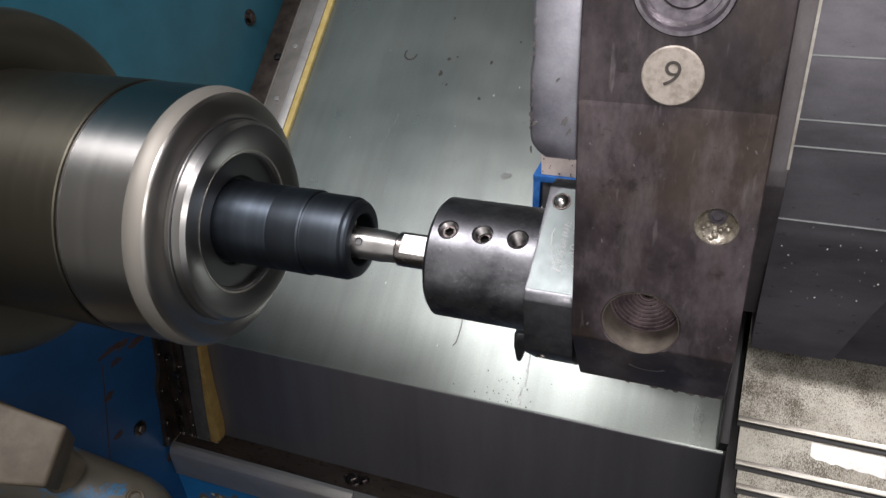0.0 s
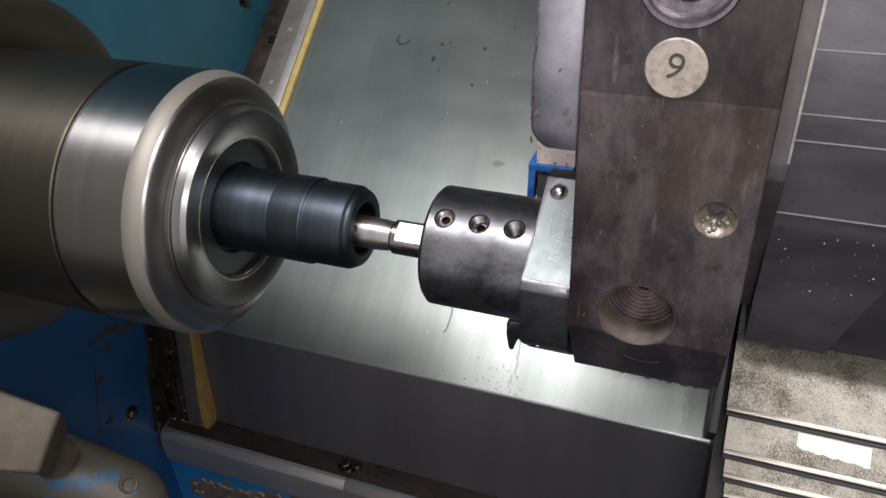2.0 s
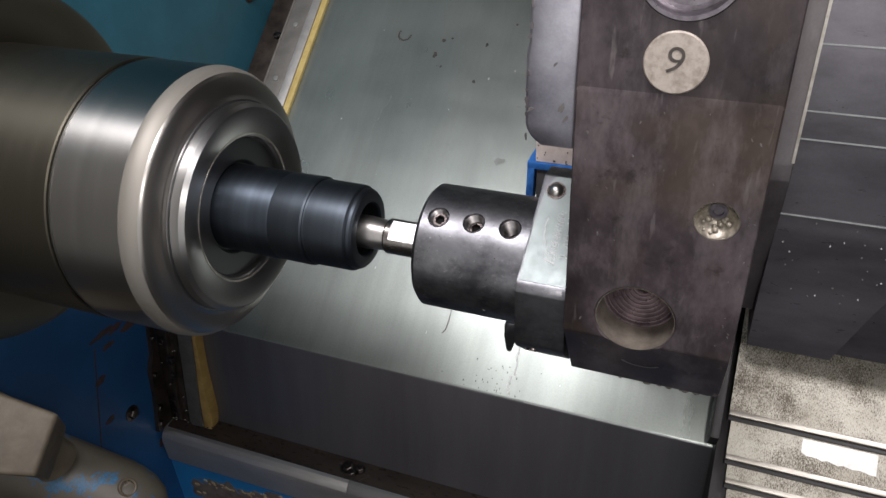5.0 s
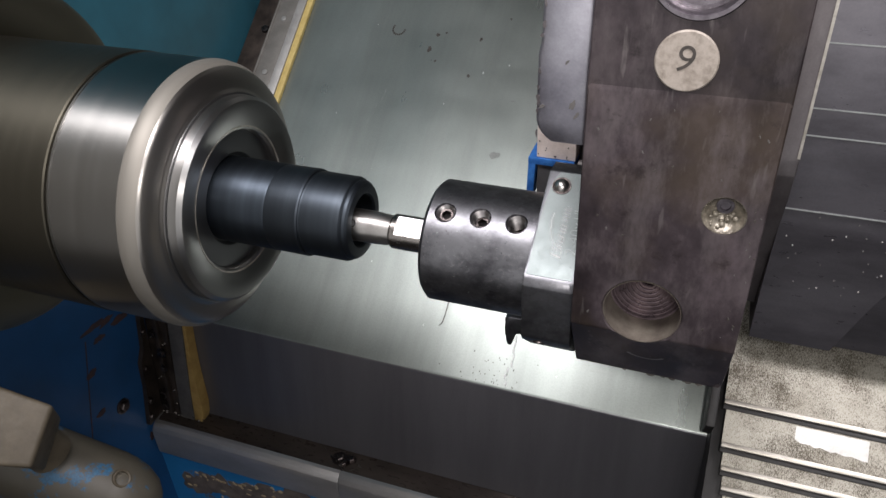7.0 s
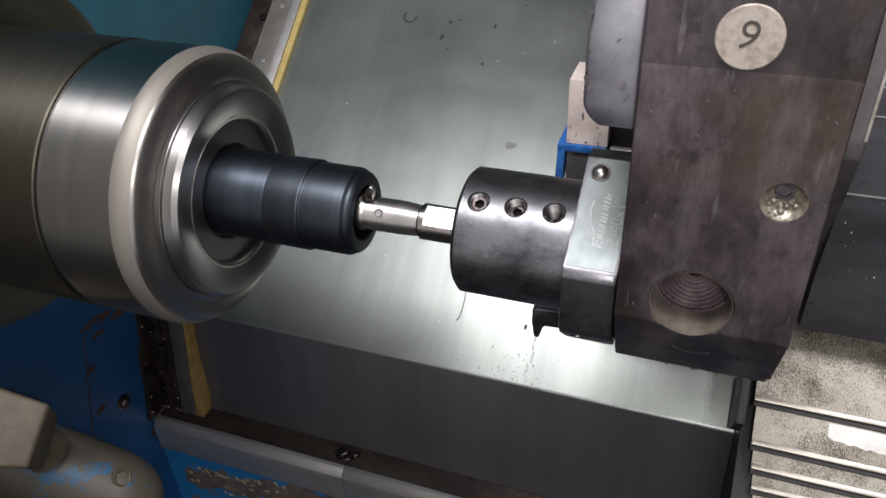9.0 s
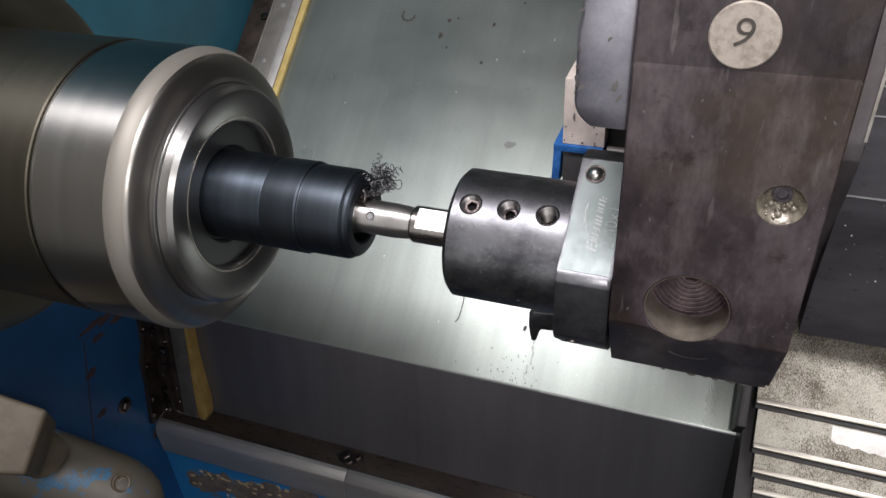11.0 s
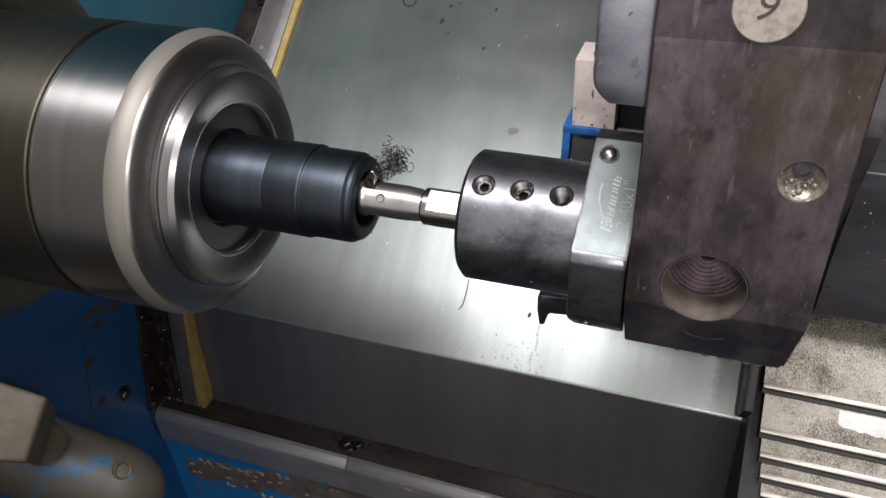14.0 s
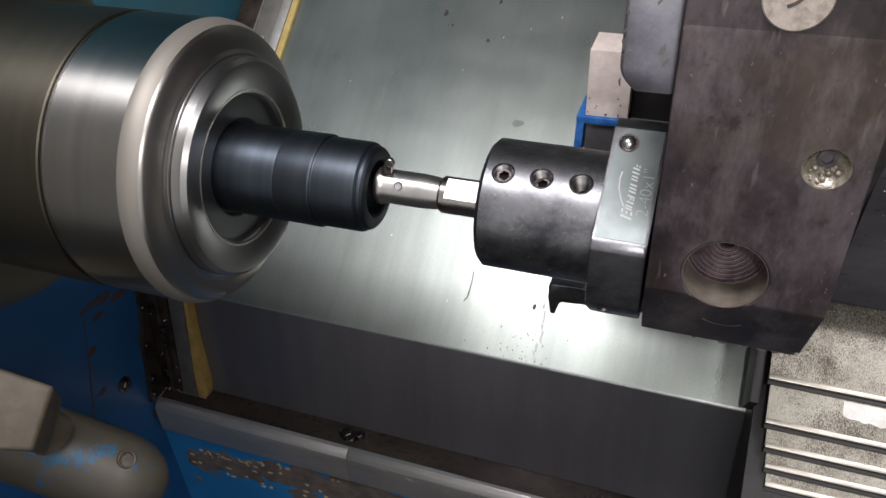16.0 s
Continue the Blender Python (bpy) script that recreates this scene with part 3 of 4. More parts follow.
    hair.dimensions, hair.bevel_depth, hair.resolution_u = "3D", 0.00030, 2
    sp = hair.splines.new("POLY")
    pts = [(-0.1905, 0.4700), (-0.1900, 0.4640), (-0.1902, 0.4580), (-0.1908, 0.4525), (-0.1930, 0.4500)]
    sp.points.add(len(pts) - 1)
    for q, (x, y) in zip(sp.points, pts):
        q.co = (*(on(x, y, 0.0006) - world_base(cover)), 1)
    tmp = new("tmp", hair)
    bpy.context.view_layer.update()
    me = bpy.data.meshes.new_from_object(tmp.evaluated_get(bpy.context.evaluated_depsgraph_get()))
    bpy.data.objects.remove(tmp)
    me.materials.clear()
    me.materials.append(M_SCREW)
    strand = new("chip_thread", me)
    strand.parent = cover
    tagged(strand, "thin dark curled chip stuck to the sheet")
    return cover


def wiper():
    """Fixed strips and yellow wiper over the edge of the sliding sheet."""
    w = thing("wiper_strip", (-0.43, 0.60, 1.10), "screwed zinc strip with a yellow wiper on the sheet", "strip")
    long = SHEET_DIR * 0.60
    lo = 0.004
    part("angle_strip", slab(on_sheet(-0.4690, lo, 0.0008), (0.0255, 0, 0), long, SHEET_N * 0.0040, 0.0006), M_STRIP_DIRTY, w, "greasy brown steel angle")
    part("clamp_strip", slab(on_sheet(-0.4435, lo, 0.0008), (0.0195, 0, 0.0), long, SHEET_N * 0.0070 + Vector((0.0004, 0, 0)), 0.0008), M_STRIP_DULL, w, "dull grey clamp strip")
    part("clamp_edge", slab(on_sheet(-0.4443, lo, 0.0008), (0.0022, 0, 0), long, SHEET_N * 0.0082, 0.0007), M_STRIP_DULL, w, "raised folded edge of the strip")
    part("pressed_band", slab(on_sheet(-0.4240, lo, 0.0008), Vector((0.0082, 0, 0)) - SHEET_N * 0.0018, long, SHEET_N * 0.0066, 0.0006), M_STRIP, w, "brighter pressed band of the strip")
    part("wiper_lip", slab(on_sheet(-0.4156, lo, 0.0004), (0.0062, 0, 0), long, SHEET_N * 0.0042, 0.0006), M_SEAL_PALE, w, "pale yellow rubber wiper lip")
    for a in (0.1260, 0.1870, 0.2478, 0.3090, 0.3700, 0.4310):
        part("screw", turn([(0, 0), (0, 0.0030), (0.0012, 0.0026), (0.0018, 0)], on_sheet(-0.4320, a, 0.0078), SHEET_N, 16, False), M_STRIP, w, "", 40)
    for a in (0.15, 0.2970, 0.40):
        part("screw", turn([(0, 0), (0, 0.0046), (0.0026, 0.0038), (0.0032, 0)], on_sheet(-0.4500, a, 0.0048), SHEET_N, 6, False), M_SCREW, w, "", 40)
    low = thing("lower_wiper", (-0.44, 0.40, 0.91), "greasy steel bracket with yellow wiper beside the bed", "bracket")
    foot = 0.8612
    def leaning(x0, x1, z0, z1, gap, thick, bevel=0.0008, lean=0.0):
        o = Vector((x0, panel_y(z0) - gap - thick, z0))
        return slab(o, (x1 - x0, 0, 0), (0, thick, 0), (lean, panel_y(z1) - panel_y(z0), z1 - z0), bevel)
    part("bracket_plate", leaning(-0.4685, -0.4460, foot, 0.9740, 0.0010, 0.0090, 0.0010, 0.002), M_STRIP_DIRTY, low, "rusty grease-covered plate")
    part("bracket_rib", leaning(-0.4545, -0.4505, foot + 0.004, 0.9740, 0.0100, 0.0045, 0.0008), M_STRIP_DIRTY, low, "greasy upright rib")
    part("clamp_strip", leaning(-0.4440, -0.4290, foot, 0.9740, 0.0012, 0.0105, 0.0008, 0.004), M_CLAMP, low, "dull grey clamp strip")
    leg = bmesh.new()
    side = [[leg.verts.new((x, y, z)) for y, z in ((0.4030, 0.9740), (0.3960, 0.9400), (0.3880, 0.9270), (0.3840, 0.9000), (0.3745, 0.8612), (0.3935, 0.8612), (0.4075, 0.9740))] for x in (-0.4698, -0.4650)]
    leg.faces.new(side[0]), leg.faces.new(side[1])
    for i in range(len(side[0])):
        j = (i + 1) % len(side[0])
        leg.faces.new((side[0][i], side[0][j], side[1][j], side[1][i]))
    part("wall_leg", leg, M_STRIP_DIRTY, low, "greasy leg bolted to the blue wall")
    for y, z, rr in ((0.4005, 0.9560, 0.0022), (0.3905, 0.9200, 0.0020), (0.3835, 0.8850, 0.0026), (0.3790, 0.8690, 0.0024)):
        hex_bolt("bolt", (-0.4649, y, z), (1, 0, 0), rr, low, M_SCREW, "greasy bolt head")
    lip = [(-0.4282, foot), (-0.4196, foot), (-0.4176, 0.8680), (-0.4174, 0.8800), (-0.4192, 0.8980), (-0.4210, 0.9200), (-0.4215, 0.9740), (-0.4245, 0.9740), (-0.4262, 0.9200), (-0.4275, 0.8900)]
    bm = bmesh.new()
    ends = [[bm.verts.new((x, panel_y(z) - g, z)) for x, z in lip] for g in (0.0115, 0.0005)]
    bm.faces.new(ends[0]), bm.faces.new(ends[1])
    for i in range(len(lip)):
        j = (i + 1) % len(lip)
        bm.faces.new((ends[0][i], ends[0][j], ends[1][j], ends[1][i]))
    bmesh.ops.bevel(bm, geom=list(bm.edges), offset=0.0010, segments=2, profile=0.6, affect="EDGES", clamp_overlap=True)
    part("wiper_lip", bm, M_SEAL, low, "bulging yellow rubber lip")
    for x, z, r in ((-0.4500, 0.9350, 0.0032), (-0.4505, 0.9180, 0.0024), (-0.4590, 0.8830, 0.0044), (-0.4600, 0.8690, 0.0034), (-0.4600, 0.9500, 0.0030)):
        hex_bolt("bolt", (x, panel_y(z) - 0.0148 if x > -0.455 else panel_y(z) - 0.0102, z), (0, -1, 0.13), r, low, M_SCREW, "greasy bolt head")
    rng = random.Random(5)
    for i in range(30):
        x = rng.uniform(-0.466, -0.4165)
        z = rng.uniform(foot + 0.001, foot + 0.004) if i % 2 else rng.uniform(0.87, 0.965)
        if i % 2 == 0:
            x = rng.uniform(-0.466, -0.447)
        r = rng.uniform(0.0007, 0.0014)
        part("oil_drop", turn([(0, 0), (0, r), (r * 0.5, r * 0.8), (r * 0.8, 0)], (x, panel_y(z) - (0.0118 if i % 2 else 0.0102), z), (0, -1, 0.1), 10, False), M_OIL, low, "", 60)


def wall_bits():
    hex_bolt("wall_bolt", (-0.4698, 0.3575, 0.9020), (1, 0, 0), 0.0050, None, M_SCREW, "oily bolt in the blue headstock wall")
    hex_bolt("wall_bolt", (-0.4698, 0.6451, 1.1930), (1, 0, 0), 0.0055, None, M_SCREW, "oily bolt in the blue headstock wall")


# ---- spindle ----
def chuck():
    base = (-0.28, AX_Y, AX_Z)
    c = thing("collet_chuck", base, "spinning ground steel collet chuck with a rounded nose", "chuck")
    part("flange", turn([(-0.4694, 0.0), (-0.4694, 0.1000), (-0.3850, 0.1000), (-0.3790, 0.0985), (-0.3745, 0.0945), (-0.3725, 0.0890), (-0.3735, 0.0800), (-0.3780, 0.0720), (-0.3790, 0.0)], closed=False), M_FLANGE, c, "broad dark steel flange")
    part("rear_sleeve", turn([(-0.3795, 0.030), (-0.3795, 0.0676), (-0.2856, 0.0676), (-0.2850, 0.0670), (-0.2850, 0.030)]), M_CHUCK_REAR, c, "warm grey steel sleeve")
    part("groove_ring", turn([(-0.2850, 0.030), (-0.2850, 0.0655), (-0.2842, 0.0655), (-0.2838, 0.0668), (-0.2824, 0.0674), (-0.2822, 0.0668), (-0.2822, 0.030)]), M_CHUCK, c, "ring in the groove")
    part("body", turn([(-0.2822, 0.030), (-0.2822, 0.0668), (-0.2818, 0.0672), (-0.2455, 0.0672), (-0.2455, 0.030)]), M_CHUCK, c)
    part("nose_band", turn([(-0.2455, 0.030), (-0.2455, 0.0673), (-0.2452, 0.0674), (-0.2410, 0.0667), (-0.2388, 0.0655), (-0.2376, 0.0645), (-0.2376, 0.030)]), M_MATTE, c, "matte beige steel band")
    nose = [(-0.2376, 0.030), (-0.2376, 0.0646), (-0.2366, 0.0640), (-0.2360, 0.0630), (-0.2352, 0.0610), (-0.2344, 0.0580), (-0.2341, 0.0550), (-0.2336, 0.0533), (-0.2326, 0.0524), (-0.2326, 0.030)]
    part("nose_ring", turn(nose), M_SATIN, c, "shiny rounded nose ring", 50)
    part("groove", turn([(-0.2330, 0.0300), (-0.2330, 0.0526), (-0.2322, 0.0526), (-0.2322, 0.0300)]), M_RECESS, c, "thin dark groove")
    cap = [(-0.2321, 0.0347), (-0.2321, 0.0513), (-0.2316, 0.0517), (-0.2275, 0.0513), (-0.2256, 0.0495), (-0.2254, 0.0480), (-0.2266, 0.0420), (-0.2279, 0.0366), (-0.2284, 0.0356), (-0.2294, 0.0350), (-0.2325, 0.0347), (-0.2325, 0.0346)]
    part("cap", turn(cap), M_FACE, c, "faced steel cap with turning rings", 25)
    part("cap_rim", turn([(-0.2281, 0.0362), (-0.2277, 0.0366), (-0.2276, 0.0371), (-0.2284, 0.0371), (-0.2290, 0.0360)]), M_LIP, c, "bright inner rim of the cap", 60)
    part("collet", turn([(-0.2600, 0.0214), (-0.2600, 0.0345), (-0.2330, 0.0345), (-0.2318, 0.0340), (-0.2316, 0.0300), (-0.2320, 0.0236), (-0.2330, 0.0224), (-0.2345, 0.0218), (-0.2345, 0.0214)]), M_RECESS, c, "dark steel collet")
    return c


def workpiece():
    base = (-0.20, AX_Y, AX_Z)
    w = thing("workpiece", base, "blued steel stepped bush spinning in the chuck", "workpiece")
    part("gripped_end", turn([(-0.290, 0.0105), (-0.290, 0.0213), (-0.2035, 0.0213), (-0.2028, 0.0210), (-0.2028, 0.0105)], closed=True), M_WORK_DARK, w, "darker gripped end")
    part("shoulder", turn([(-0.2028, 0.0105), (-0.2028, 0.0210), (-0.2020, 0.0212), (-0.1860, 0.0213), (-0.1852, 0.0209), (-0.1852, 0.0105)]), M_WORK, w, "", 25)
    end = [(-0.1852, 0.0126), (-0.1852, 0.0202), (-0.1846, 0.0200), (-0.1842, 0.0204), (-0.1660, 0.0203), (-0.1648, 0.0199), (-0.1640, 0.0190), (-0.1634, 0.0191), (-0.1622, 0.0187), (-0.1612, 0.0177), (-0.1610, 0.0168), (-0.1610, 0.0132), (-0.1618, 0.0126)]
    part("bored_end", turn(end), M_WORK, w, "bored end with chamfered rim", 25)
    return w


# ---- tooling ----
HY, HZ = 0.2745, 1.2049            # tool holder axis
HN = Vector((0, -0.50, 0.866))     # direction of the set screws
FN = Vector((0, -0.53, 0.848))     # normal of the ground flat
FU = Vector((0, 0.848, 0.53))


def boring_bar():
    b = thing("boring_bar", (-0.14, HY, HZ), "bright steel boring bar with a small insert at its tip", "boring bar")
    c = (0, HY, HZ)
    head = part("head", turn([(-0.1712, 0.0), (-0.1712, 0.0076), (-0.1704, 0.0085), (-0.1690, 0.0087), (-0.1676, 0.0082), (-0.1668, 0.0077), (-0.1500, 0.0077), (-0.1445, 0.0073), (-0.1412, 0.0069), (-0.1412, 0.0)], c, seg=64, closed=False), M_BAR, b, "polished bar head with coolant hole")
    cut(head, slab(Vector((-0.1655, HY, HZ)) + Vector((0, -0.30, -0.95)) * 0.0062, (0.0110, -0.002, -0.004), (0, 0.008, -0.003), (0, -0.004, -0.010)))
    cut(head, slab(Vector((-0.1693, HY - 0.0035, HZ + 0.0036)), (0.0068, 0, 0.0020), (0, 0.016, 0.002), (-0.0012, 0, 0.009)))
    shank = part("shank", turn([(-0.1413, 0.0), (-0.1413, 0.0073), (-0.1402, 0.0082), (-0.1100, 0.0082), (-0.1100, 0.0)], c, seg=64, closed=False), M_BAR_SHANK, b)
    p = Vector((-0.1380, HY, HZ)) + FN * 0.0066
    cut(shank, slab(p - FU * 0.012, (0.04, 0, 0), FU * 0.024, FN * 0.01))
    part("ground_flat", slab(p - FU * 0.0047 + FN * 0.0001, (0.0260, 0, 0), FU * 0.0094, FN * 0.0002), M_FLAT, b, "bright ground clamping flat")
    # triangular insert standing in its pocket, with clamp screw and corner chips
    seat = Vector((-0.1686, HY + 0.0010, HZ + 0.0052))
    bm = bmesh.new()
    rim = [(0.0000, 0.0), (0.0034, 0.0006), (0.0046, 0.0058), (0.0036, 0.0078), (0.0022, 0.0078), (-0.0002, 0.0050)]
    sides = [[bm.verts.new(seat + Vector((x, y, z))) for x, z in rim] for y in (0.0, 0.0026)]
    bm.faces.new(sides[0]), bm.faces.new(sides[1])
    for i in range(len(rim)):
        j = (i + 1) % len(rim)
        bm.faces.new((sides[0][i], sides[0][j], sides[1][j], sides[1][i]))
    bmesh.ops.bevel(bm, geom=list(bm.edges), offset=0.0003, segments=1, affect="EDGES", clamp_overlap=True)
    tip = part("insert", bm, M_BAR, b, "small carbide cutting insert")
    part("insert_screw", turn([(-0.0004, 0), (-0.0004, 0.0011), (0.0003, 0.0010), (0.0003, 0.0005), (-0.0002, 0.0004), (-0.0002, 0)], seat + Vector((0.0020, -0.0001, 0.0034)), (0, -1, 0), 16, False), M_SCREW, tip, "tiny dark clamp screw")
    hole = Vector((-0.1592, HY, HZ)) + Vector((0, -0.80, 0.60)) * 0.0077
    part("coolant_hole", turn([(0.0001, 0), (0.0001, 0.0015), (-0.0005, 0.0016), (-0.0005, 0.0018), (0.0003, 0.0019), (0.0003, 0.0022), (-0.001, 0.0023), (-0.001, 0)], hole, (0, -0.8, 0.6), 24, False), M_FLAT, b, "round plugged coolant hole")
    part("hole_rim", turn([(0.0004, 0.0015), (0.0004, 0.0018), (-0.0003, 0.0018), (-0.0003, 0.0015)], hole, (0, -0.8, 0.6), 24), M_SCREW, b, "dark rim of the hole")
    part("flute_edge", slab(Vector((-0.1610, HY - 0.0052, HZ - 0.0056)), (0.0060, -0.0008, 0.0016), (0, -0.0004, 0.0004), (0, -0.0003, -0.0003)), M_FLAT, b, "bright edge of the chip flute")
    return b


def hex_socket(place, normal, depth, outer, inner, deep):
    """The round end of a set screw with a hexagon hole sunk into it."""
    n = Vector(normal).normalized()
    u = n.orthogonal().normalized()
    v = n.cross(u)
    bm = bmesh.new()
    count = 36
    rings = []
    for along, r, six in ((-depth - deep - 0.001, outer, False), (-depth - 0.0005, outer, False), (-depth, outer - 0.0004, False), (-depth, inner, True), (-depth - deep, inner, True)):
        ring = []
        for k in range(count):
            a = 2 * math.pi * k / count
            rr = r * math.cos(math.pi / 6) / math.cos(a % (math.pi / 3) - math.pi / 6) if six else r
            ring.append(bm.verts.new(Vector(place) + n * along + (u * math.cos(a) + v * math.sin(a)) * rr))
        rings.append(ring)
    for a, b in zip(rings, rings[1:]):
        for k in range(count):
            j = (k + 1) % count
            bm.faces.new((a[k], a[j], b[j], b[k]))
    bm.faces.new(rings[-1])
    bm.faces.new(rings[0])
    return bm


def tool_holder():
    h = thing("tool_holder", (-0.08, HY, HZ), "black steel boring bar holder with three set screws", "tool holder")
    c = (0, HY, HZ)
    R = 0.0276
    body = part("body", turn([(-0.1188, 0.0082), (-0.1188, R - 0.0018), (-0.1170, R), (-0.0700, R), (-0.0700, 0.0082)], c, seg=128), M_HOLDER, h)
    rel = [(0.0092, 0.0385), (-0.0325, 0.0125), (-0.0345, 0.0098), (-0.0345, -0.0170), (-0.0320, -0.0210), (-0.0185, -0.0345), (0.0180, -0.0360), (0.0380, -0.012), (0.0380, 0.018), (0.0190, 0.0370)]
    part("flange", prism([(HY + a, HZ + b) for a, b in rel], -0.0708, -0.0500, 0.0012), M_HOLDER, h)
    mid = Vector((0, HY - 0.0117, HZ + 0.02545))
    q = mid + FN * 0.0003
    bm = bmesh.new()
    pts = [(-0.0697, -0.0236), (-0.0514, -0.0236), (-0.0514, 0.0236), (-0.0655, 0.0236), (-0.0680, 0.0195), (-0.0690, 0.0120), (-0.0697, 0.0020)]
    low = [bm.verts.new(q + Vector((x, 0, 0)) + FU * a - FN * 0.0008) for x, a in pts]
    top = [bm.verts.new(q + Vector((x, 0, 0)) + FU * a) for x, a in pts]
    bm.faces.new(low), bm.faces.new(top)
    for i in range(len(pts)):
        j = (i + 1) % len(pts)
        bm.faces.new((low[i], low[j], top[j], top[i]))
    part("marked_flat", bm, M_HOLDER_FLAT, h, "pale ground flat with engraved marking")
    for k, x in enumerate((-0.1097, -0.0942, -0.0787)):
        p = Vector((x, HY, HZ)) + HN * R
        cut(body, turn([(0.004, 0), (0.004, 0.0047), (-0.0004, 0.0047), (-0.0014, 0.0040), (-0.0125, 0.0040), (-0.0125, 0)], p, HN, 40, False))
        thread = []
        for i in range(11):
            thread += [(-0.0010 - i * 0.0010, 0.00398), (-0.0010 - i * 0.0010 - 0.0006, 0.00322)]
        thread += [(-0.0124, 0.0036), (-0.0124, 0.0042), (-0.0013, 0.0042)]
        part("threaded_hole", turn(thread, p, HN, 40), M_THREAD, h, "threaded hole in the holder", 20)
        depth = (0.0024, 0.0050, 0.0112)[k]
        grub = part("set_screw", hex_socket(p, HN, depth, 0.0033, 0.0022, 0.0026), M_SCREW, h, "hexagon socket set screw", 30)
        part("socket", turn([(-depth - 0.0025, 0), (-depth - 0.0025, 0.0021), (-depth - 0.0027, 0.0021), (-depth - 0.0027, 0)], p, HN, 6, False), M_PIT, grub, "matte black socket floor", 30)
    ball = q + Vector((-0.0642, 0, 0)) + FU * 0.0172
    part("steel_ball", turn([(-0.001, 0.0)] + [(0.0030 * math.sin(a) - 0.0006, 0.0033 * math.cos(a)) for a in [i * math.pi / 16 for i in range(8)]] + [(0.0024, 0.0)], ball, FN, 28, False), M_BAR, h, "polished steel ball plug", 60)
    part("ball_seat", turn([(0.0001, 0.0032), (0.0004, 0.0036), (0.0004, 0.0039), (-0.0005, 0.0041), (-0.0005, 0.0032)], ball, FN, 28), M_SCREW, h)
    sc = Vector((-0.0635, HY - 0.0310, HZ - 0.0220))
    part("side_screw", turn([(-0.001, 0), (-0.001, 0.0028), (0.0004, 0.0026), (0.0004, 0.0016), (-0.0006, 0.0014), (-0.0006, 0)], sc, (0, -0.75, -0.66), 20, False), M_SCREW, h)

    # engraved size; the maker's wordmark only as plain strokes
    cu = bpy.data.curves.new("engraved_size", "FONT")
    cu.body, cu.size, cu.extrude, cu.align_x = "2-40x1\"", 0.0064, 0.00004, "LEFT"
    cu.offset = -0.00010
    tmp = new("tmp", cu)
    bpy.context.view_layer.update()
    me = bpy.data.meshes.new_from_object(tmp.evaluated_get(bpy.context.evaluated_depsgraph_get()))
    bpy.data.objects.remove(tmp)
    me.materials.clear()
    me.materials.append(M_ENGRAVE)
    size = new("engraved_size", me)
    size.parent = h
    m = Matrix(((0, -1, FN.x), (FU.y, 0, FN.y), (FU.z, 0, FN.z))).to_4x4()
    m.translation = q + Vector((-0.0522, 0, 0)) - FU * 0.0130 + FN * 0.0001 - world_base(h)
    size.matrix_basis = m
    tagged(size, "engraved size marking 2-40x1\"")
    # slanted plain strokes in the maker's white, a swash through the middle
    slant = -0.28
    def stroke(along, across, wide, tall):
        o = q + Vector((-0.0578 - across - tall, 0, 0)) + FU * (along - slant * across) + FN * 0.0001
        part("wordmark_stroke", slab(o, Vector((tall, 0, 0)) + FU * (tall * slant), FU * wide, FN * 0.00006), M_LASER, h, "", 0)
    for along, across, wide, tall in ((-0.0148, 0.0, 0.0008, 0.0042), (-0.0140, 0.0, 0.0014, 0.0007), (-0.0140, 0.0018, 0.0011, 0.0006), (-0.0140, 0.0035, 0.0015, 0.0007),
                                      (-0.0116, 0.0004, 0.0006, 0.0026), (-0.0105, 0.0004, 0.0006, 0.0026), (-0.0089, 0.0002, 0.0007, 0.0027), (-0.0082, 0.0002, 0.0010, 0.0006), (-0.0082, 0.0013, 0.0010, 0.0006),
                                      (-0.0064, 0.0002, 0.0007, 0.0028), (-0.0045, 0.0002, 0.0007, 0.0026), (-0.0031, 0.0002, 0.0007, 0.0026), (-0.0016, 0.0002, 0.0007, 0.0026), (0.0006, 0.0004, 0.0006, 0.0024), (0.0019, 0.0004, 0.0006, 0.0024),
                                      (0.0036, 0.0002, 0.0007, 0.0027), (0.0053, 0.0002, 0.0007, 0.0027), (0.0060, 0.0002, 0.0010, 0.0006), (0.0060, 0.0013, 0.0010, 0.0006)):
        stroke(along + 0.001, across, wide, tall)
    swash = [(-0.0615, -0.0100), (-0.0632, -0.0068), (-0.0645, -0.0030), (-0.0650, 0.0012), (-0.0646, 0.0046)]
    for (x0, a0), (x1, a1) in zip(swash, swash[1:]):
        o = q + Vector((x0, 0, 0)) + FU * a0 + FN * 0.0001
        part("wordmark_stroke", slab(o, Vector((0.00045, 0, 0)), Vector((x1 - x0, 0, 0)) + FU * (a1 - a0), FN * 0.00006), M_LASER, h, "", 0)
    # small nicks in the black finish
    nick = random.Random(17)
    for i in range(22):
        a = math.radians(nick.uniform(-28, 50))
        x = nick.uniform(-0.117, -0.077) if i < 10 else nick.gauss(-0.100, 0.006)
        rad = Vector((0, -math.cos(a), math.sin(a)))
        tan = Vector((0, math.sin(a), math.cos(a)))
        mix = nick.uniform(-1, 1)
        part("nick", ragged(Vector((x, HY, HZ)) + rad * R, Vector((1, 0, 0)) + tan * mix, tan, rad, nick.uniform(0.00015, 0.0005), nick.uniform(0.00008, 0.0002), 400 + i, 0.00008, 10), M_SPECK if i % 3 else M_BLACK, h, "", 0)
    return h


def turret():
    t = thing("turret", (-0.02, 0.40, 1.25), "dark oily steel turret disc with numbered stations", "turret")
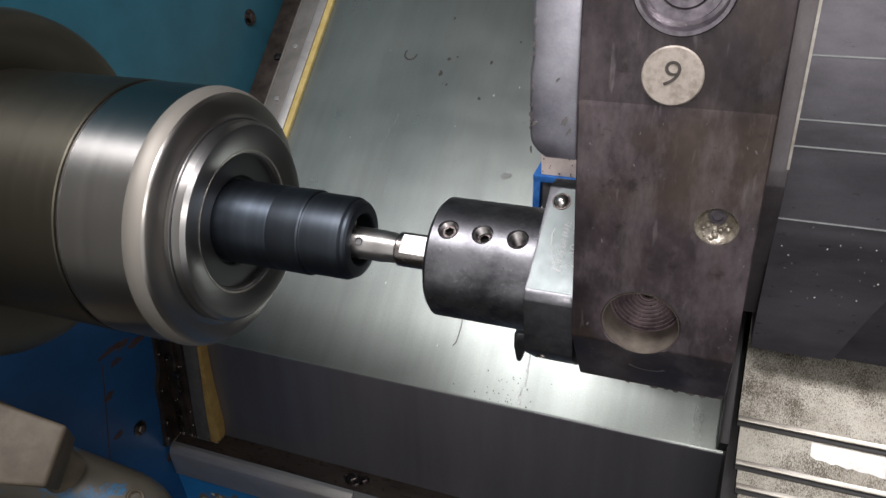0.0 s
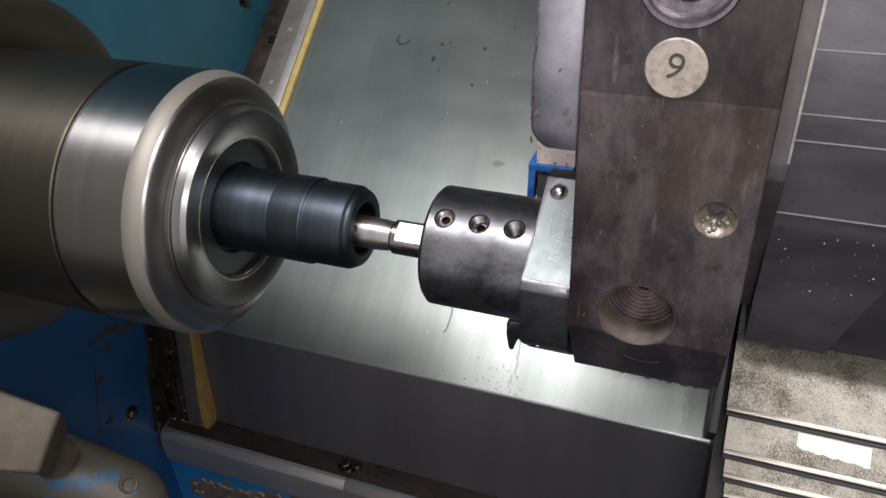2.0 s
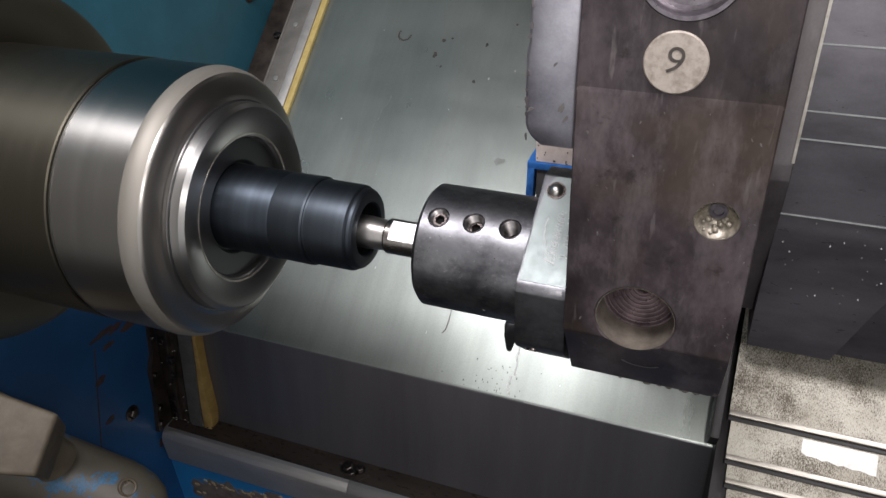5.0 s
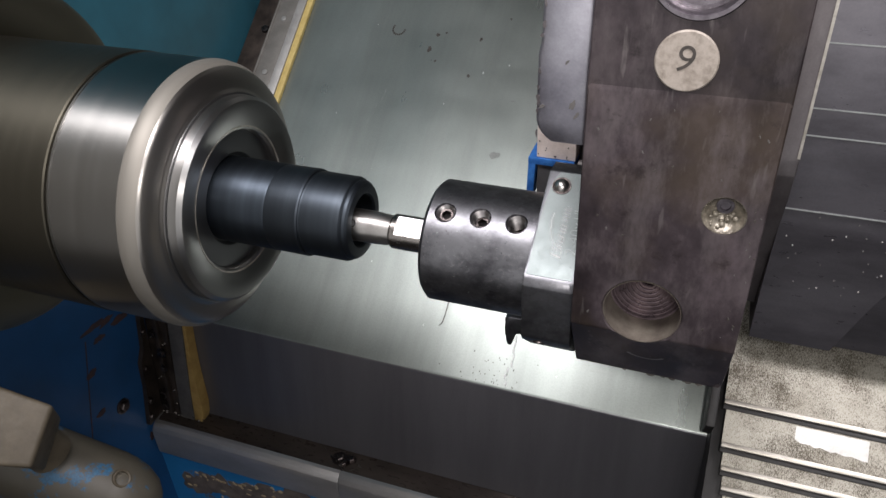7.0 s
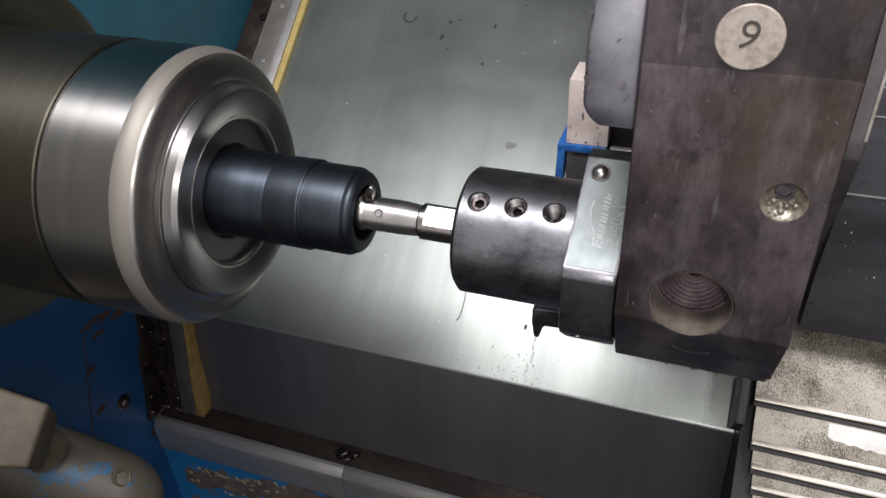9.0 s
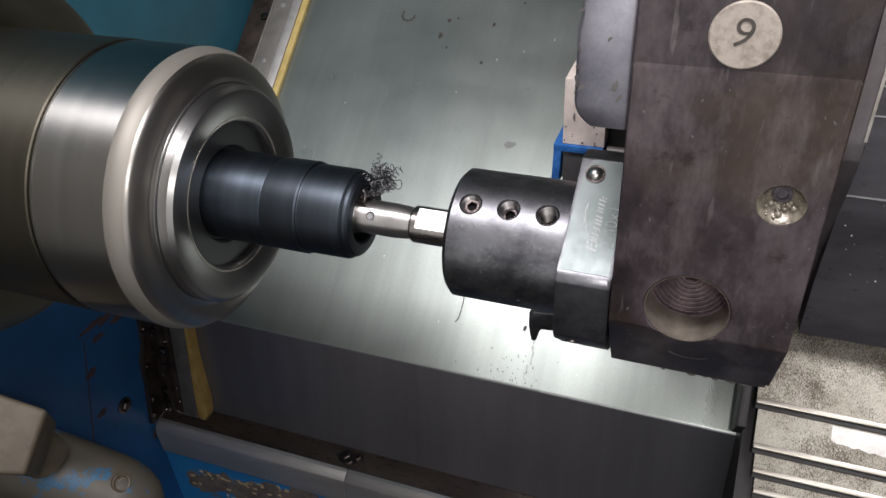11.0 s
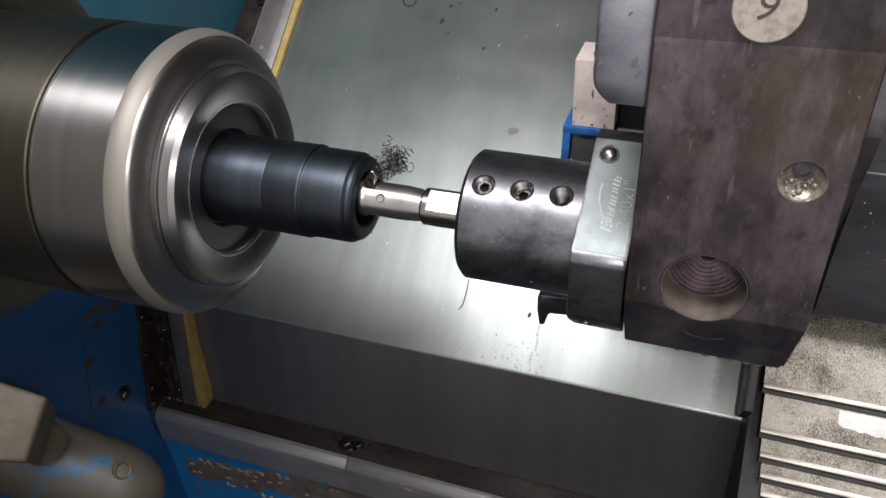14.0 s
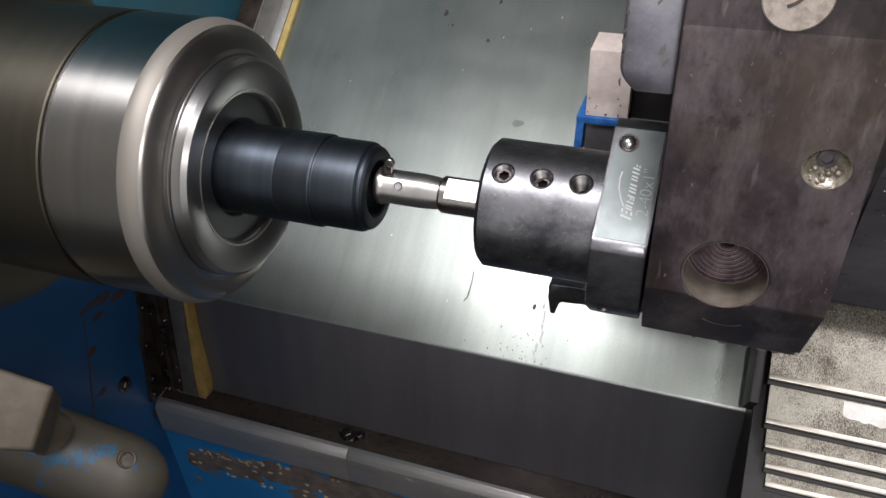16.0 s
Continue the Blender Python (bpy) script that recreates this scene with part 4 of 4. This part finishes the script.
    outline = [(0.2300, 1.2085), (0.2300, 1.3040), (0.2345, 1.3800), (0.2600, 1.4600), (0.50, 1.52), (0.60, 1.40), (0.60, 1.20), (0.45, 1.13), (0.300, 1.128), (0.2505, 1.1718)]
    disc = part("disc", prism(outline, -0.0487, 0.0108, 0.0010), M_TURRET, t)
    cut(disc, slab((0.0120, 0.2290, 1.1900), (-0.0085, 0.0, -0.0145), (-0.004, 0.03, -0.02), (0.02, -0.01, -0.02)))
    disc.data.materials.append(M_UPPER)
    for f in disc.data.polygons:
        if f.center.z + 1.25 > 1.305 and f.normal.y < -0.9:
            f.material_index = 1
    pc = Vector((-0.0204, 0.2305, 1.3146))
    pn = Vector((0, -0.998, 0.058))
    plate = part("number_plate", turn([(-0.002, 0), (-0.002, 0.0092), (0.0003, 0.0092), (0.0007, 0.0088), (0.0007, 0)], pc, pn, 48, False), M_DISC, t, "round worn pale metal number plate")
    cu = bpy.data.curves.new("number", "FONT")
    cu.body, cu.size, cu.extrude, cu.offset, cu.align_x, cu.align_y = "9", 0.0118, 0.0001, -0.00008, "CENTER", "CENTER"
    tmp = new("tmp", cu)
    bpy.context.view_layer.update()
    me = bpy.data.meshes.new_from_object(tmp.evaluated_get(bpy.context.evaluated_depsgraph_get()))
    bpy.data.objects.remove(tmp)
    me.materials.clear()
    me.materials.append(M_INK)
    nine = new("station_number", me)
    nine.parent = plate
    nine.matrix_basis = Matrix.Translation(pc + pn * 0.00075 + Vector((-0.0005, 0, 0.0003)) - world_base(t)) @ pose(0, 0, 0, 87, 0, 0) @ pose(0, 0, 0, 0, 0, -16)
    # big clamp bore low on the facet
    bn = (0, -1, 0)
    b0 = Vector((-0.0232, 0.2300, 1.2192))
    cut(disc, turn([(0.01, 0), (0.01, 0.0146), (0.0, 0.0146), (-0.0006, 0.0141), (-0.028, 0.0141), (-0.028, 0)], b0, bn, 64, False))
    rings = [(-0.0240, 0.0), (-0.0240, 0.0022), (-0.0205, 0.0024)]
    for i in range(7):
        r = 0.0028 + 0.0014 * i
        dip = -0.0200 + 0.00075 * i
        rings += [(dip, r), (dip, r + 0.0008), (dip + 0.0005, r + 0.0009), (dip + 0.0006, r + 0.0013)]
    rings += [(-0.0142, 0.0127), (-0.0137, 0.0130), (-0.0135, 0.0139), (-0.0278, 0.0139), (-0.0278, 0.0)]
    part("clamp_screw", turn(rings, b0, bn, 48, False), M_BOLT_HEAD, t, "oily ringed clamp screw sunk in its bore", 25)
    part("bore_sleeve", turn([(-0.0004, 0.0140), (-0.0004, 0.0137), (-0.0134, 0.0135), (-0.0134, 0.0140)], b0, bn, 48), M_SLEEVE, t, "pale worn bore wall")
    mark_c, mark_n = Vector((-0.0200, 0.2404, 1.1899)), Vector((0, -0.873, -0.488))
    arc = [(math.cos(a), math.sin(a)) for a in [math.radians(200 + 14 * i) for i in range(11)]]
    bm = bmesh.new()
    mv = Vector((0, -0.488, 0.873))
    rim = [[bm.verts.new(mark_c + Vector((1, 0, 0)) * (0.0078 * k * c) + mv * (0.0058 * k * w + 0.004) + mark_n * 0.0003) for c, w in arc] for k in (1.0, 0.84)]
    for i in range(10):
        bm.faces.new((rim[0][i], rim[0][i + 1], rim[1][i + 1], rim[1][i]))
    bmesh.ops.solidify(bm, geom=list(bm.faces), thickness=0.0002)
    part("scuff", bm, M_STRIP, t, "curved pale scuff", 0)
    # coolant nozzle
    k0 = Vector((-0.0018, 0.2300, 1.2645))
    cut(disc, turn([(0.01, 0), (0.01, 0.0071), (-0.0052, 0.0071), (-0.0052, 0)], k0, bn, 40, False))
    dish = [(-0.0050, 0.0), (-0.0050, 0.0026), (-0.0040, 0.0040), (-0.0022, 0.0058), (-0.0003, 0.0068), (-0.0003, 0.0070), (-0.0051, 0.0070)]
    part("coolant_nozzle", turn(dish, k0, bn, 36, False), M_COOL, t, "oily dished coolant nozzle")
    part("nozzle_tip", turn([(-0.0048, 0), (-0.0048, 0.0030), (-0.0036, 0.0028), (-0.0036, 0.0018), (-0.0044, 0.0016), (-0.0044, 0)], k0 + Vector((0, 0, 0.0018)), bn, 24, False), M_PLUG, t, "dark nozzle mouth")
    wet = random.Random(8)
    for i in range(16):
        a, rr = wet.uniform(3.5, 5.9), wet.uniform(0.0022, 0.0058)
        ds = wet.uniform(0.0004, 0.0012)
        depth = -0.0046 + max(0.0, rr - 0.0026) * 1.02
        part("coolant_drop", turn([(0, 0), (0, ds), (ds * 0.5, ds * 0.8), (ds * 0.75, 0)], k0 + Vector((rr * math.cos(a), -depth, rr * math.sin(a))), (-math.cos(a) * 0.5, -1, -math.sin(a) * 0.5), 10, False), M_COOL, t, "", 60)
    # upper clamp plug
    u0 = Vector((-0.0195, 0.2328, 1.3412))
    plug = [(0.0006, 0.0150), (0.0014, 0.0146), (0.0014, 0.0134), (0.0004, 0.0131), (-0.0040, 0.0129), (-0.0040, 0.0116), (-0.0022, 0.0112), (-0.0022, 0.0080), (-0.0030, 0.0077), (-0.0024, 0.0073), (-0.0024, 0.0052), (-0.0036, 0.0048), (-0.0036, 0.0036), (-0.0012, 0.0030), (-0.0012, 0.0), (-0.0058, 0.0), (-0.0058, 0.0150)]
    cut(disc, turn([(0.01, 0), (0.01, 0.0151), (-0.0060, 0.0151), (-0.0060, 0)], u0, pn, 48, False))
    part("clamp_plug", turn(plug, u0, pn, 48), M_PLUG, t, "bright ringed clamp plug", 25)
    part("backing_ring", prism([(0.3000, 1.1980), (0.2680, 1.2050), (0.2590, 1.2350), (0.2470, 1.2600), (0.2405, 1.2760), (0.2400, 1.2820), (0.2400, 1.4400), (0.2600, 1.4700), (0.50, 1.50), (0.58, 1.30), (0.45, 1.17)], 0.0110, 0.0172, 0.0008), M_RING, t, "greyish backing ring of the turret")
    part("ring_edge", box(0.0163, 0.01715, 0.2396, 0.2406, 1.2830, 1.4390), M_LIP, t, "thin bright edge of the ring")
    house = [(0.2800, 1.1925), (0.2600, 1.1940), (0.2585, 1.2195), (0.2500, 1.2595), (0.2505, 1.2865), (0.2512, 1.2955), (0.2540, 1.3155), (0.2580, 1.3400), (0.2680, 1.46), (0.52, 1.50), (0.52, 1.1925)]
    hs = part("housing", prism(house, 0.0172, 0.0640), M_HOUSING, t, "dark painted turret housing")
    cut(hs, slab((0.0450, 0.20, 1.1900), (0.026, 0, 0.075), (0, 0.40, 0), (0.08, 0, -0.02)))
    for z, yy in ((1.2595, 0.2500), (1.2865, 0.2505), (1.2955, 0.2512), (1.3155, 0.2540)):
        part("seam", box(0.0174, 0.0636, yy - 0.0003, yy + 0.002, z - 0.0002, z + 0.0002), M_SPECK, t, "thin worn seam on the housing")
    grime = random.Random(41)
    for i in range(46):
        edge = i % 3 == 0
        x = grime.uniform(0.004, 0.0100) if edge else grime.uniform(-0.046, 0.008)
        z = grime.uniform(1.213, 1.275) if edge else grime.uniform(1.212, 1.302)
        if abs(x + 0.0232) < 0.017 and abs(z - 1.2192) < 0.017 or abs(x + 0.0018) < 0.009 and abs(z - 1.2645) < 0.009:
            continue
        r = grime.uniform(0.00012, 0.00034)
        part("fleck", ragged((x, 0.2299, z), (1, 0, 0), (grime.uniform(-0.5, 0.5), 0, 1), (0, -1, 0), r, r * grime.uniform(0.6, 2.6), 720 + i, 0.0001, 9), M_CLAMP if i % 2 else M_PITTED, t, "", 0)
    speck = random.Random(6)
    for i in range(24):
        z = speck.uniform(1.222, 1.258)
        x = speck.uniform(0.020, 0.056)
        y = 0.2500 + 0.0085 * (1.2595 - z) / 0.0400
        part("fleck", ragged((x, y - 0.0002, z), (1, 0, 0), (0, 0, 1), (0, -1, 0), speck.uniform(0.00012, 0.0003), speck.uniform(0.00012, 0.0003), 440 + i, 0.0002, 10), M_COVER_BRIGHT if i % 3 == 0 else M_CLAMP, t, "", 0)
    drip = random.Random(23)
    for i in range(16):
        x, r = (drip.uniform(-0.012, 0.006) if i % 3 else drip.uniform(-0.045, 0.006)), drip.uniform(0.0006, 0.0019)
        part("grime_lump", ragged((x, 0.2512 + drip.uniform(-0.001, 0.002), 1.1722), (1, 0, 0), (0, 0.5, 0.8), (0, -0.8, -0.5), r, r * drip.uniform(0.5, 0.9), 640 + i, r * 0.5, 12), M_PITTED, t, "", 0)
    part("gearbox", prism([(0.4150, 1.0790), (0.4000, 1.0850), (0.4000, 1.45), (0.55, 1.48), (0.55, 1.1800)], 0.0400, 0.34, 0.003), M_HOUSING, t, "dark gearbox body behind the turret")
    # hooked coolant pipe of the station below
    bm = bmesh.new()
    hook = [(-0.1030, 1.1180), (-0.1030, 1.1100), (-0.1018, 1.0990), (-0.1000, 1.0978), (-0.0985, 1.0990), (-0.0975, 1.1072), (-0.0960, 1.1088), (-0.0480, 1.1110), (-0.0480, 1.1200), (-0.0900, 1.1195), (-0.1005, 1.1195)]
    sides = [[bm.verts.new((x, y, z)) for x, z in hook] for y in (0.3300, 0.3400)]
    bm.faces.new(sides[0]), bm.faces.new(sides[1])
    for i in range(len(hook)):
        j = (i + 1) % len(hook)
        bm.faces.new((sides[0][i], sides[0][j], sides[1][j], sides[1][i]))
    bmesh.ops.bevel(bm, geom=list(bm.edges), offset=0.0010, segments=2, profile=0.6, affect="EDGES", clamp_overlap=True)
    part("coolant_hook", bm, M_HOLDER, t, "black hooked coolant pipe")
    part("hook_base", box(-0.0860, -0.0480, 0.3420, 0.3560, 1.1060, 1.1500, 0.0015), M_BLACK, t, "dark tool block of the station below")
    part("bracket", box(0.0720, 0.0830, 0.2560, 0.2800, 1.2350, 1.2480, 0.0008), M_LASER, t, "white painted bracket")
    return t


def side_tool():
    s = thing("turning_tool_holder", (-0.07, 0.31, 1.30), "dark tool block with a blue turning tool clamped below", "tool holder")
    bm = bmesh.new()
    def face_y(z):
        return 0.2325 + 1.5 * max(0.0, z - 1.296) ** 2 + 9.0 * max(0.0, 1.289 - z) ** 2
    def left_x(z):
        low = 0.0052 * (max(0.0, 1.2905 - z) / 0.0087) ** 2.4
        return -0.0655 + low + (0.0008 if z > 1.3150 else 0.0) + 0.012 * max(0.0, z - 1.33)
    levels = [1.2820 + 0.0009 * k for k in range(12)] + [1.2935 + 0.0045 * k for k in range(28)]
    rows = []
    for z in levels:
        x0, y0 = left_x(z), face_y(z)
        rows.append([bm.verts.new(v) for v in ((x0, 0.300, z), (x0, y0 + 0.0012, z), (x0 + 0.0004, y0 + 0.0003, z), (x0 + 0.0012, y0, z), (-0.0500, y0, z), (-0.0490, y0 + 0.0006, z), (-0.0490, 0.300, z))])
    for a, b in zip(rows, rows[1:]):
        for k in range(6):
            bm.faces.new((a[k], a[k + 1], b[k + 1], b[k]))
        bm.faces.new((a[6], a[0], b[0], b[6]))
    bm.faces.new(rows[0])
    bm.faces.new(rows[-1])
    part("block", bm, M_SIDE, s, "dark scuffed tool block", 50)
    chip = random.Random(13)
    for i in range(9):
        z = 1.284 + 0.046 * chip.random()
        part("edge_chip", ragged((-0.0650 + chip.uniform(-0.0003, 0.0006) + (0.0008 if z > 1.315 else 0), face_y(z), z), (1, 0, 0), (0, 0, 1), (0, -1, 0), chip.uniform(0.0003, 0.0007), chip.uniform(0.0005, 0.0014), 500 + i, 0.0002, 12), M_RING, s, "", 0)
    for x, z, rx, rz in ((-0.0635, 1.2945, 0.0010, 0.0006), (-0.0535, 1.2960, 0.0009, 0.0016), (-0.0520, 1.2925, 0.0006, 0.0012), (-0.0560, 1.3100, 0.0005, 0.0007)):
        part("scuff", ragged((x, face_y(z) - 0.0001, z), (1, 0, 0.2), (0.3, 0, 1), (0, -1, 0), rx, rz, int(x * -1e4), 0.0002, 16), M_CLAMP, s, "", 0)
    part("shank_plate", box(-0.0942, -0.0735, 0.3570, 0.3800, 1.2086, 1.2430, 0.0006), M_INSERT_PLATE, s, "dull pinkish steel shank")
    speck = random.Random(3)
    for i in range(12):
        part("speck", ragged((speck.uniform(-0.0935, -0.0770), 0.3569, speck.choice((speck.uniform(1.2090, 1.2110), speck.uniform(1.2090, 1.2200)))), (1, 0, 0), (0, 0, 1), (0, -1, 0), speck.uniform(0.0002, 0.0005), speck.uniform(0.0002, 0.0005), 540 + i, 0.0001, 8), M_PITTED, s, "", 0)
    part("tool_bar", join(box(-0.0985, -0.0740, 0.3560, 0.3800, 1.2045, 1.2084, 0.0006), slab((-0.0992, 0.3560, 1.1850), (0.0040, 0, 0), (0, 0.0240, 0), (0.0008, 0, 0.0200), 0.0006)), M_INSERT_BLUE, s, "blue coated turning tool")
    part("wedge", box(-0.0938, -0.0560, 0.3575, 0.3900, 1.1700, 1.2040, 0.0008), M_WEDGE, s, "dark grey clamping wedge")
    part("clamp_body", box(-0.0733, -0.0495, 0.3650, 0.3950, 1.1900, 1.2700, 0.001), M_BLACK, s, "clamp body, its shade painted black")
    part("pin", turn([(0, 0), (0, 0.0024), (0.022, 0.0024), (0.022, 0)], (-0.0715, 0.3550, 1.2085), (1, 0, 0), 20, False), M_CLAMP, s, "pale steel pin")
    return s


def saddle():
    c = thing("saddle_cover", (0.17, 0.42, 1.00), "telescopic speckled steel cover plates stepped down the saddle", "cover")
    top = Vector((0, 0.4264, 1.0557))
    d, n = Vector((0, -0.8, -0.6)), Vector((0, -0.6, 0.8))
    edges = [-0.16, 0.0432, 0.0700, 0.0842, 0.0960, 0.1068, 0.1170]
    for i in range(6):
        a, b = edges[i], edges[i + 1]
        h = -0.0052 * i
        lap = 0.012 if i else 0
        o = top + d * (a - lap) + n * (h - 0.0015)
        x0 = 0.0270 + 0.0022 * i
        plate = part("cover_plate", slab(o + Vector((x0, 0, 0)), (0.60, 0, 0), d * (b - a + lap - 0.0026), n * 0.0015), M_COVER, c)
        o2 = top + d * (b - 0.0028) + n * (h - 0.0036)
        part("lip", slab(o2 + Vector((x0, 0, 0)), (0.60, 0, 0), d * 0.0034, n * 0.0037, 0.0007), M_LIP, plate, "bright rounded plate lip")
        part("wiper", slab(top + d * (b - 0.0008) + n * (h - 0.0064) + Vector((x0, 0, 0)), (0.60, 0, 0), d * 0.0042, n * 0.0026, 0.0003), M_BLACK, plate, "black strip for the oily shadow line under the lip")
        if i == 1:
            g = random.Random(9)
            low = [(0.0715, 0.0560)] + [(0.0715 + 0.003 * k, 0.0575 + g.uniform(-0.0007, 0.0007) + 0.0002 * k) for k in range(1, 15)]
            flake = bmesh.new()
            rim = low + [(0.1135, 0.0475), (0.0715, 0.0475)]
            levels = [[flake.verts.new(top + d * a + n * (h + up) + Vector((x, 0, 0))) for x, a in rim] for up in (0.0, 0.0003)]
            flake.faces.new(levels[0]), flake.faces.new(levels[1])
            for k in range(len(rim)):
                m = (k + 1) % len(rim)
                flake.faces.new((levels[0][k], levels[0][m], levels[1][m], levels[1][k]))
            part("surface_patch", flake, M_COVER_BRIGHT, plate, "bright ragged patch on a plate", 0)
    body = [(0.5464, 1.1080), (0.4024, 1.0040), (0.3320, 0.9540), (0.3320, 0.90), (0.4020, 0.90), (0.4120, 0.960), (0.60, 1.085)]
    part("side_panel", prism(body, 0.0235, 0.62, 0.001), M_BLACK, c, "side of the saddle, its shade painted black")
    part("edge_strip", slab(top + d * -0.05 + n * -0.040 + Vector((0.0180, 0, 0)), (0.0060, 0, 0), d * 0.110, n * 0.036, 0.001), M_BLACK, c, "black edge strip of the saddle")
    return c


def hexahedron(near, far, bevel):
    """A block from a near and a far quad."""
    bm = bmesh.new()
    a = [bm.verts.new(v) for v in near]
    b = [bm.verts.new(v) for v in far]
    bm.faces.new(a), bm.faces.new(b)
    for i in range(4):
        j = (i + 1) % 4
        bm.faces.new((a[i], a[j], b[j], b[i]))
    bmesh.ops.bevel(bm, geom=list(bm.edges), offset=bevel, segments=3, profile=0.6, affect="EDGES", clamp_overlap=True)
    return bm


def coolant_block():
    b = thing("coolant_valve", (-0.37, 0.21, 1.03), "grimy beige casting on a blue pipe elbow beside the chuck", "valve")
    near = [(-0.3950, 0.2030, 1.1080), (-0.3475, 0.2190, 1.0790), (-0.3440, 0.1890, 1.0590), (-0.3830, 0.1660, 1.0760)]
    far = [(-0.4150, 0.2230, 1.0830), (-0.3620, 0.2300, 1.0520), (-0.3590, 0.2040, 1.0330), (-0.4050, 0.1880, 1.0520)]
    part("cap", hexahedron(near, far, 0.0028), M_CASTING, b, "grimy beige block")
    axis = Vector((0.80, 0.17, -0.40)).normalized()
    body = [(-0.10, 0), (-0.10, 0.0275), (0.024, 0.0275), (0.0255, 0.0270), (0.030, 0.0268), (0.040, 0.0245), (0.050, 0.0190), (0.056, 0.0120), (0.059, 0.0050), (0.0595, 0)]
    part("elbow", turn(body, (-0.3800, 0.2330, 0.9840), axis, 48, False), M_ELBOW, b, "beige casting with chipped blue paint", 50)
    part("neck", turn([(-0.012, 0), (-0.012, 0.0125), (0.032, 0.0140), (0.032, 0)], (-0.3830, 0.2150, 1.0500), (0.10, 0.30, -0.95), 28, False), M_CASTING, b, "grimy narrow neck")
    port, pn = Vector((-0.3412, 0.2368, 0.9950)), Vector((0.80, -0.15, 0.58)).normalized()
    part("threaded_port", turn([(-0.008, 0.0), (-0.008, 0.0062), (0.0006, 0.0060), (0.0012, 0.0054), (0.0008, 0.0044), (-0.004, 0.0040), (-0.004, 0)], port, pn, 24, False), M_CASTING, b, "open threaded port")
    part("port_hole", turn([(-0.003, 0), (-0.003, 0.0041), (-0.0012, 0.0041), (-0.0012, 0)], port, pn, 24, False), M_COOL, b, "wet brass in the port mouth")
    return b


def swarf():
    rng = random.Random(4)
    s = thing("swarf_tangle", (-0.1600, 0.2810, 1.2150), "tangle of curled bright steel swarf on the bar", "swarf")
    for i in range(38):
        cu = bpy.data.curves.new("curl", "CURVE")
        cu.dimensions, cu.bevel_depth, cu.bevel_resolution, cu.resolution_u = "3D", 0.00019, 1, 2
        sp = cu.splines.new("POLY")
        d = Vector((rng.uniform(-0.4, 0.8), rng.uniform(-0.2, 0.5), rng.uniform(0.0, 1.0))).normalized()
        e = d.orthogonal().normalized()
        g = d.cross(e)
        n = rng.randint(46, 88)
        h = rng.random() ** 1.3
        p0 = Vector((rng.uniform(-0.005, 0.008) * (1 - 0.75 * h), rng.uniform(-0.004, 0.004), -0.003 + 0.014 * h))
        r0, step = rng.uniform(0.0007, 0.0017), rng.uniform(0.00005, 0.00012)
        sp.points.add(n - 1)
        for k in range(n):
            a = k * 0.34
            p = p0 + d * (k * step) + (e * math.cos(a) + g * math.sin(a)) * (r0 * (1 + 0.4 * math.sin(k * 0.17 + i)))
            sp.points[k].co = (*p, 1)
        tmp = new("tmp", cu)
        bpy.context.view_layer.update()
        me = bpy.data.meshes.new_from_object(tmp.evaluated_get(bpy.context.evaluated_depsgraph_get()))
        bpy.data.objects.remove(tmp)
        me.materials.clear()
        me.materials.append(M_CHIP)
        ob = new("curl", me)
        ob.parent = s
    return s


WALL = setting()
worn_spots(bed(), WALL)
COVER = way_cover()
wiper()
wall_bits()
CHUCK = chuck()
WORK = workpiece()
BAR = boring_bar()
HOLDER = tool_holder()
TURRET = turret()
SIDE = side_tool()
SADDLE = saddle()
coolant_block()
SWARF = swarf()


def motions():
    def carried(ob, cross):
        b = Vector(ob.location)
        rows = []
        for t, s, d in TRAVEL:
            k = d if cross else 0.0
            rows.append((t, pose(b.x + s, b.y + k * SLIDE[0], b.z + k * SLIDE[1])))
        walk(ob, rows)
    carried(COVER, False)
    carried(SADDLE, False)
    for ob in (BAR, HOLDER, TURRET, SIDE):
        carried(ob, True)
    for ob in (CHUCK, WORK):
        b = Vector(ob.location)
        walk(ob, [(k * 0.1, pose(b.x, b.y, b.z, 80.0 * k, 0, 0)) for k in range(161)])
    b = Vector(SWARF.location)
    rows = [(0.0, pose(-0.215, AX_Y, AX_Z)), (8.7, pose(-0.215, AX_Y, AX_Z)), (9.6, pose(-0.185, AX_Y + 0.001, AX_Z + 0.002)), (10.5, pose(b.x + 0.0040, b.y, b.z))]
    for t, s, d in TRAVEL:
        if 10.9 < t < 13.9:
            rows.append((t, pose(b.x + s, b.y + d * SLIDE[0], b.z + d * SLIDE[1])))
    rows += [(13.9, pose(b.x + 0.0066, b.y + 0.002, b.z + 0.0013)), (14.0, pose(b.x + 0.0070, b.y + 0.003, b.z + 0.0010, 4)), (14.1, pose(b.x + 0.0140, b.y + 0.014, b.z - 0.010, 30)),
             (14.2, pose(b.x + 0.0120, b.y + 0.016, b.z - 0.036, 60)), (14.3, pose(b.x + 0.016, b.y + 0.010, b.z - 0.13, 75)), (14.5, pose(b.x + 0.06, 0.25, 0.50, 80)), (14.8, pose(b.x + 0.06, 0.20, 0.312, 80)), (16.0, pose(b.x + 0.06, 0.20, 0.312, 80))]
    walk(SWARF, rows)


motions()
